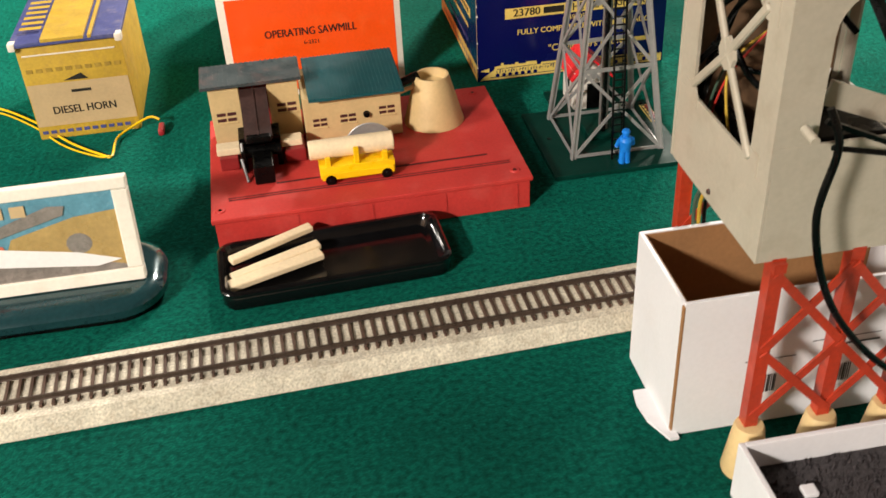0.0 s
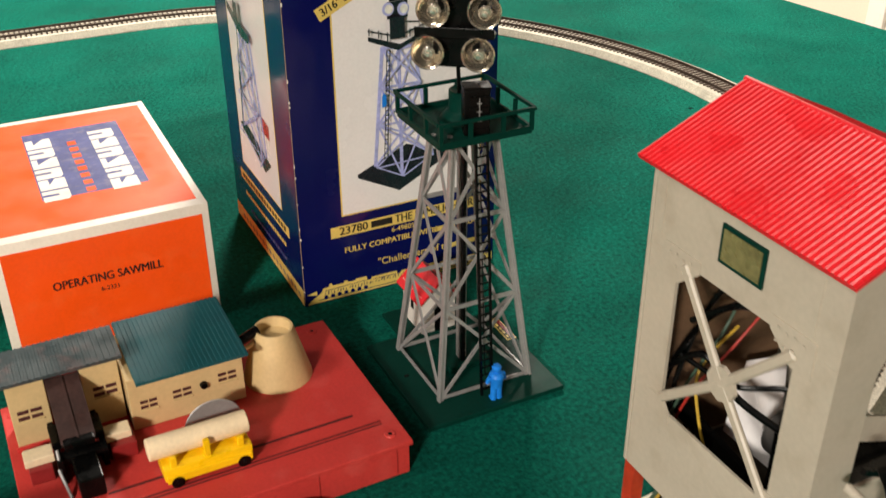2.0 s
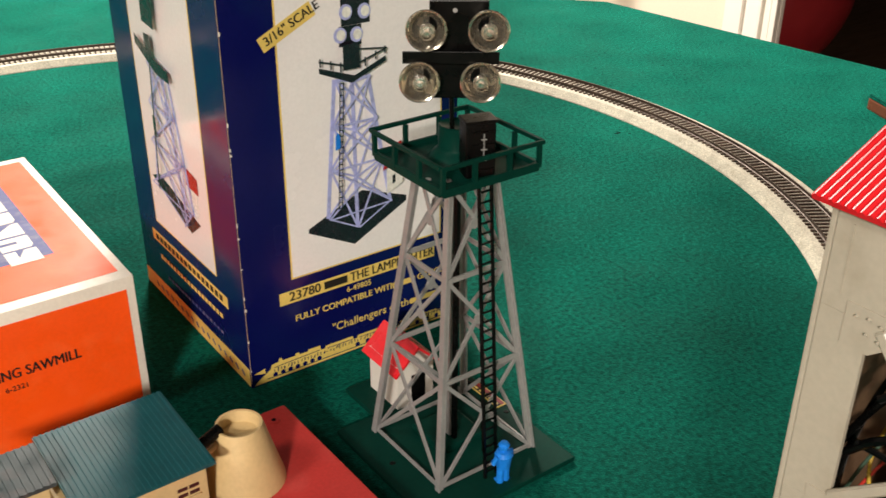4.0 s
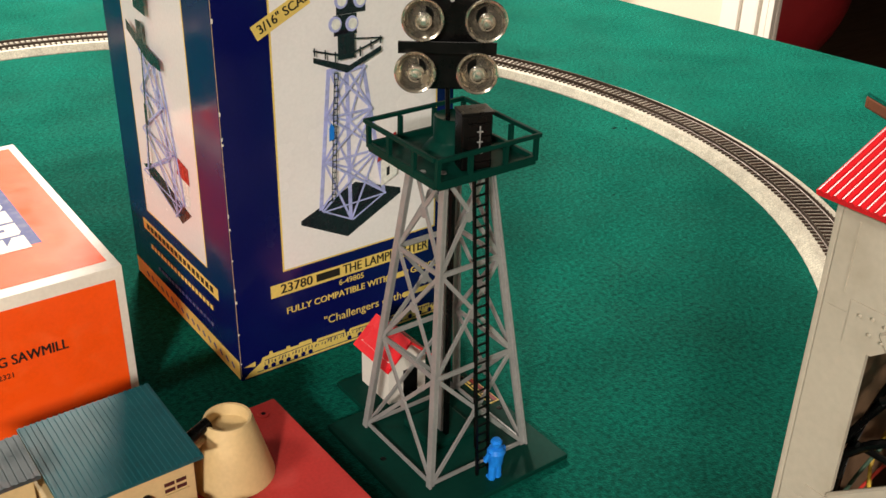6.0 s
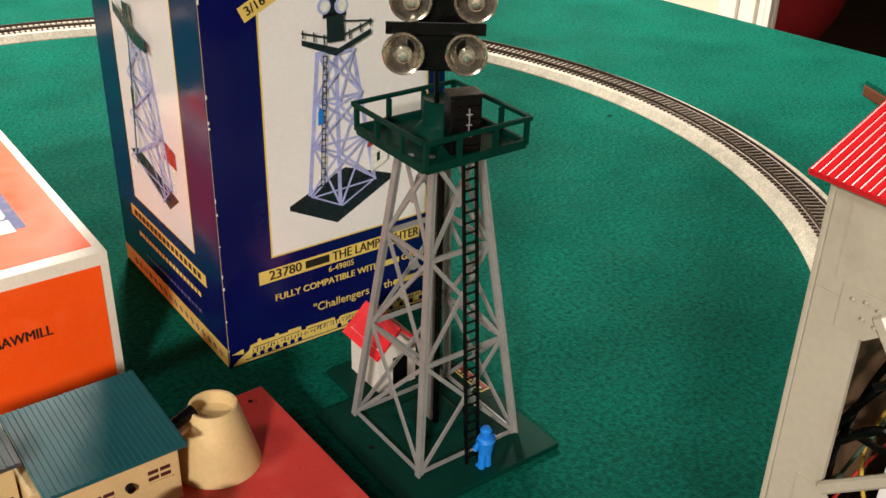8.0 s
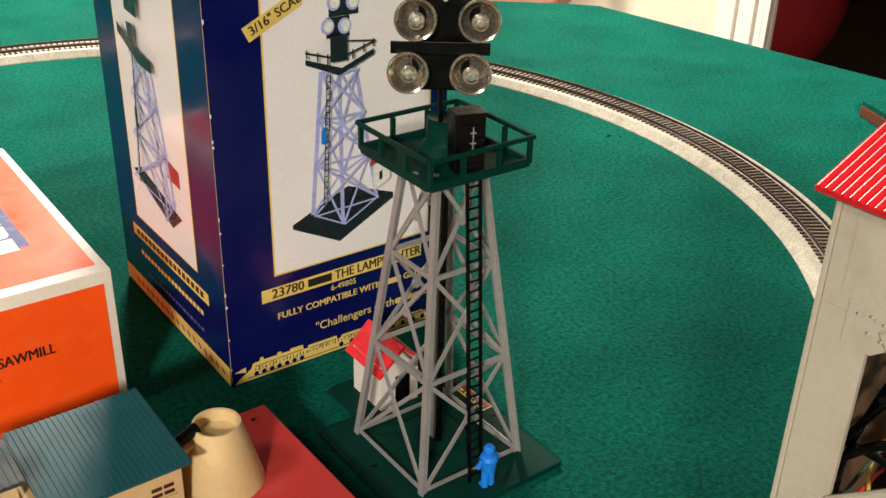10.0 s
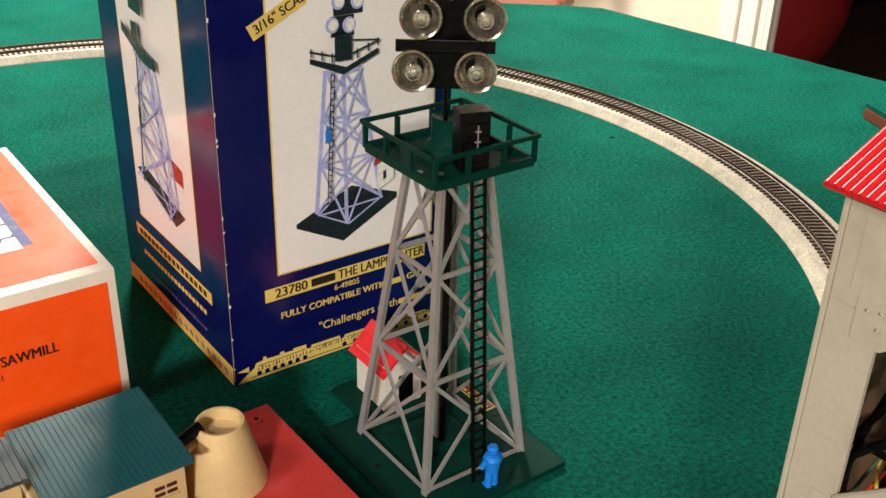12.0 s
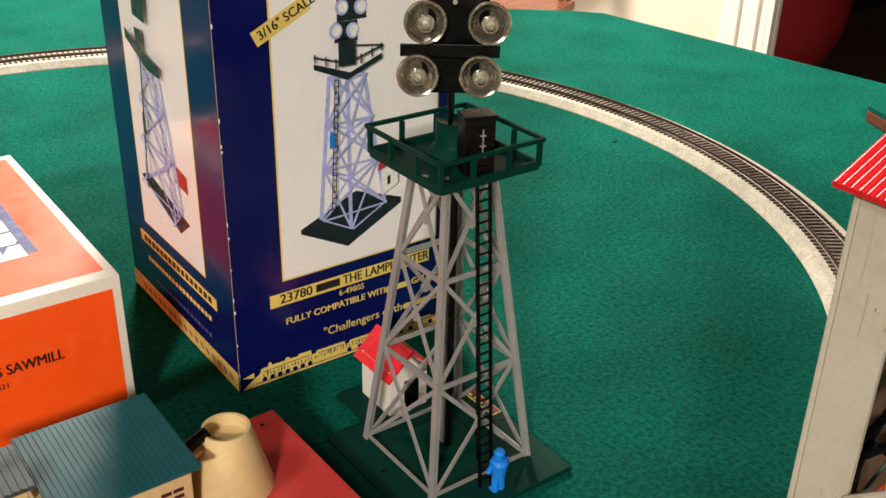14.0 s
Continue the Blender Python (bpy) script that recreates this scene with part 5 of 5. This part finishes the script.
for dx, material in ((0.0, WIRE_GREEN), (0.003, OLD_YELLOW), (0.006, BLACK)):
    part("wire", tube([(0.2060 + dx, 0.4740, 0.1500), (0.2080 + dx, 0.4760, 0.1200), (0.2070 + dx, 0.4850, 0.0950), (0.2100 + dx, 0.4860, 0.0600)], 0.0011), material, loader, smooth=True)

# ---- white carton under the loader ----
carton = thing("white_carton", "open white carton with brown inside, under the loader", "box", (0.255, 0.430, 0))
CX0, CX1, CYA, CYB, CH = 0.1850, 0.3260, 0.3970, 0.4630, 0.0890
W = 0.0022
for name, b in (("west_side", (CX0, CX0 + W, CYA + W, CYB - W, 0.0, CH)), ("south_side", (CX0 + 0.0012, CX1, CYA, CYA + W, 0.0, CH)), ("north_side", (CX0, CX1, CYB - W, CYB, 0.0, CH)), ("east_side", (CX1 - W, CX1, CYA + W, CYB - W, 0.0, CH))):
    part(name, box(*b, 0.0004), CARTON, carton)
for name, b in (("lining", (CX0 + W + 0.0002, CX0 + W + 0.0008, CYA + W, CYB - W, 0.003, CH - 0.0006)), ("lining", (CX0 + W, CX1 - W, CYA + W + 0.0002, CYA + W + 0.0008, 0.003, CH - 0.0006)),
                ("lining", (CX0 + W, CX1 - W, CYB - W - 0.0008, CYB - W - 0.0002, 0.003, CH - 0.0006)), ("lining", (CX0 + W, CX1 - W, CYA + W, CYB - W, 0.001, 0.003))):
    part(name, box(*b), KRAFT, carton, "brown inside of the board")
part("edge_flute", box(CX0 + 0.0002, CX0 + 0.0011, CYA - 0.0002, CYA + W, 0.004, CH - 0.002), KRAFT, carton, "bare corrugated edge")
part("tab", loft([([(CX0 - 0.001, CYA - 0.004), (CX0 + 0.004, CYA - 0.004), (CX0 + 0.004, CYB - 0.030), (CX0 - 0.008, CYB - 0.030), (CX0 - 0.0095, CYB - 0.040), (CX0 - 0.008, CYA + 0.012)], z) for z in (0.0004, 0.0022)]), CARTON, carton, "rounded white tab under the carton")
cfront = lambda u, v, d: (u, CYA - d - 0.00005, v)
many(cfront, [rect(0.2260 + 0.0011 * k, 0.2260 + 0.0011 * k + (0.0004 if k % 3 else 0.0008), 0.022, 0.034) for k in range(14)] + [rect(0.2640 + 0.0012 * k, 0.2640 + 0.0012 * k + (0.0005 if k % 4 else 0.0009), 0.022, 0.034) for k in range(16)], 2, INK, carton, "stripe_marks")
many(cfront, [rect(0.222, 0.250, 0.0445, 0.0450), rect(0.258, 0.296, 0.0520, 0.0525), rect(0.266, 0.296, 0.0470, 0.0482)], 2, INK, carton, "label_lines")
# ---- low white box with dark granules ----
lowbox = thing("low_box", "low white card box filled with dark granules", "box", (0.27, 0.34, 0))
LX0, LX1, LYA, LYB, LH = 0.2000, 0.3370, 0.2400, 0.3520, 0.0360
for b in ((LX0, LX0 + 0.003, LYA, LYB, 0, LH), (LX1 - 0.003, LX1, LYA, LYB, 0, LH), (LX0 + 0.003, LX1 - 0.003, LYB - 0.003, LYB, 0, LH), (LX0 + 0.003, LX1 - 0.003, LYA, LYA + 0.003, 0, LH)):
    part("wall", box(*b, 0.0006), CARTON, lowbox)
GRANULE = paint("charcoal_granules", (0.045, 0.037, 0.040), 0.6, vary=0.4, scale=500, fine=1500, bump=1.0, lift=0.002)
part("bottom", box(LX0 + 0.003, LX1 - 0.003, LYA + 0.003, LYB - 0.003, 0.0005, 0.0200), GRANULE, lowbox, "dark granules")
rng = random.Random(9)
grit = bmesh.new()
for k in range(900):
    x, y, s = rng.uniform(LX0 + 0.004, LX1 - 0.004), rng.uniform(0.300, LYB - 0.004), rng.uniform(0.0008, 0.0018)
    top = grit.verts.new((x, y, 0.0205 + s))
    ring = [grit.verts.new((x + s * math.cos(a + k), y + s * math.sin(a + k), 0.0198)) for a in (0, 2.1, 4.2)]
    for i in range(3):
        grit.faces.new((ring[i], ring[(i + 1) % 3], top))
tagged(part("granules", grit, GRANULE, lowbox, "loose dark grit"), kind="stuff")
solid("pale_chip", box(0.2230, 0.2300, 0.3240, 0.3310, 0.0212, 0.0240, 0.0008), CARTON, "small pale chip lying on the dark granules", "chip")

# ---- leaflet and block ----
leaflet = thing("printed_leaflet", "white printed leaflet inside the loader house, tilted to fit the view", "paper", (0.25, 0.44, 0.1434))
# Corners are placed to fit the camera's view, at guessed heights.
part("sheet", sheet([(0.2450, 0.4190, 0.1440), (0.2720, 0.4490, 0.1800), (0.2510, 0.4525, 0.1810), (0.2385, 0.4475, 0.1500)], 0.0006), PHOTO_WHITE, leaflet)
for s, t in ((0.30, 0.55), (0.42, 0.40), (0.55, 0.62), (0.22, 0.30), (0.65, 0.35)):
    c = Vector((0.2450, 0.4190, 0.1440)).lerp(Vector((0.2720, 0.4490, 0.1800)), s) + t * Vector((-0.0065, 0.0285, 0.0060))
    part("mark", bar(c + Vector((-0.0010, 0.0004, 0.0012)), c + Vector((-0.0040, 0.0034, 0.0016)), 0.0014, 0.0006), INK, leaflet)
block = thing("felted_block", "red-brown wooden block with green felt on top", "block", (1.080, 0.882, 0), -24)
ORIGIN[block.name] = Vector()
part("body", box(-0.075, 0.075, -0.035, 0.035, 0, 0.014, 0.002), CHAIR_WOOD, block)
part("felt_pad", box(-0.0752, 0.0752, -0.0352, 0.0352, 0.014, 0.019, 0.002), FELT, block, "green felt pad")

# ---- track ----
track = thing("toy_track", "oval of toy train track on white roadbed", "track", (0.26, 1.12, 0))
R, SLOPE = 0.5825, math.atan(0.040)
J = Vector((0.2405, 0.519))
CEN = J + R * Vector((-math.sin(SLOPE), math.cos(SLOPE)))


def centre(s):
    """Place and heading on the middle of the track, s metres along from the front straight's start."""
    L1 = 1.15
    if s < L1:
        p = J - (L1 - s) * Vector((math.cos(SLOPE), math.sin(SLOPE)))
        return p, SLOPE
    arc = R * (math.pi - SLOPE)
    if s < L1 + arc:
        a = SLOPE + (s - L1) / R
        r = R + 0.0105 * math.sin(2 * a) - 0.012 * math.sin(a) ** 2
        return CEN + r * Vector((math.sin(a), -math.cos(a))), a
    d = s - L1 - arc
    return CEN + Vector((-d, R)), math.pi


LENGTH = 1.15 + R * (math.pi - SLOPE) + 1.05
BED_H = 0.0088


def swept(profile, s0, s1, step):
    """A profile of (across, up) drawn along the track."""
    bm = bmesh.new()
    n = int((s1 - s0) / step)
    rows = []
    for i in range(n + 1):
        s = s0 + (s1 - s0) * i / n
        p, a = centre(s)
        left = Vector((-math.sin(a), math.cos(a)))
        rows.append([bm.verts.new((p.x + left.x * u, p.y + left.y * u, v)) for u, v in profile])
    for a, b in zip(rows, rows[1:]):
        for k in range(len(profile)):
            j = (k + 1) % len(profile)
            bm.faces.new((a[k], a[j], b[j], b[k]))
    bm.faces.new(rows[0])
    bm.faces.new(rows[-1])
    bmesh.ops.recalc_face_normals(bm, faces=bm.faces)
    return bm


part("roadbed", swept([(-0.0310, 0.0002), (-0.0306, 0.0012), (-0.0235, BED_H), (0.0235, BED_H), (0.0306, 0.0012), (0.0310, 0.0002)], 0, LENGTH, 0.02), BED, track, "speckled white roadbed strip")
for s in (-0.01115, 0.01115):
    z = BED_H + 0.0016
    part("rail", swept([(s - 0.0010, z), (s - 0.0003, z + 0.0006), (s - 0.0003, z + 0.0022), (s - 0.0006, z + 0.0026), (s - 0.0006, z + 0.0033), (s + 0.0006, z + 0.0033), (s + 0.0006, z + 0.0026), (s + 0.0003, z + 0.0022), (s + 0.0003, z + 0.0006), (s + 0.0010, z)], 0, LENGTH, 0.015), RAIL, track)
tie_bm = box(-0.0009, 0.0009, -0.0165, 0.0165, 0, 0.0015)
tie_mesh = mesh_of("tie", tie_bm, TIE)
PITCH = 0.0069
count = int(LENGTH / PITCH)
near = [i for i in range(count) if 0.62 < i * PITCH < 1.18 or 1.60 < i * PITCH < 2.90]
near = set(near[:300])
rest = bmesh.new()
for i in range(count):
    p, a = centre((i + 0.5) * PITCH)
    m = pose(p.x, p.y, BED_H, 0, 0, math.degrees(a))
    if i in near:
        ob = new("tie", tie_mesh)
        ob.parent = track
        ob.matrix_basis = Matrix.Translation(-ORIGIN[track.name]) @ m
    else:
        c = [m @ Vector((x, y, z)) for z in (0, 0.0015) for x, y in ((-0.0010, -0.0165), (0.0010, -0.0165), (0.0010, 0.0165), (-0.0010, 0.0165))]
        v = [rest.verts.new(q) for q in c]
        for f in ((4, 5, 6, 7), (0, 1, 5, 4), (1, 2, 6, 5), (2, 3, 7, 6), (3, 0, 4, 7)):
            rest.faces.new([v[k] for k in f])
tagged(part("far_track_bed_rest", rest, TIE, track, "row of brown ties"), kind="stuff")
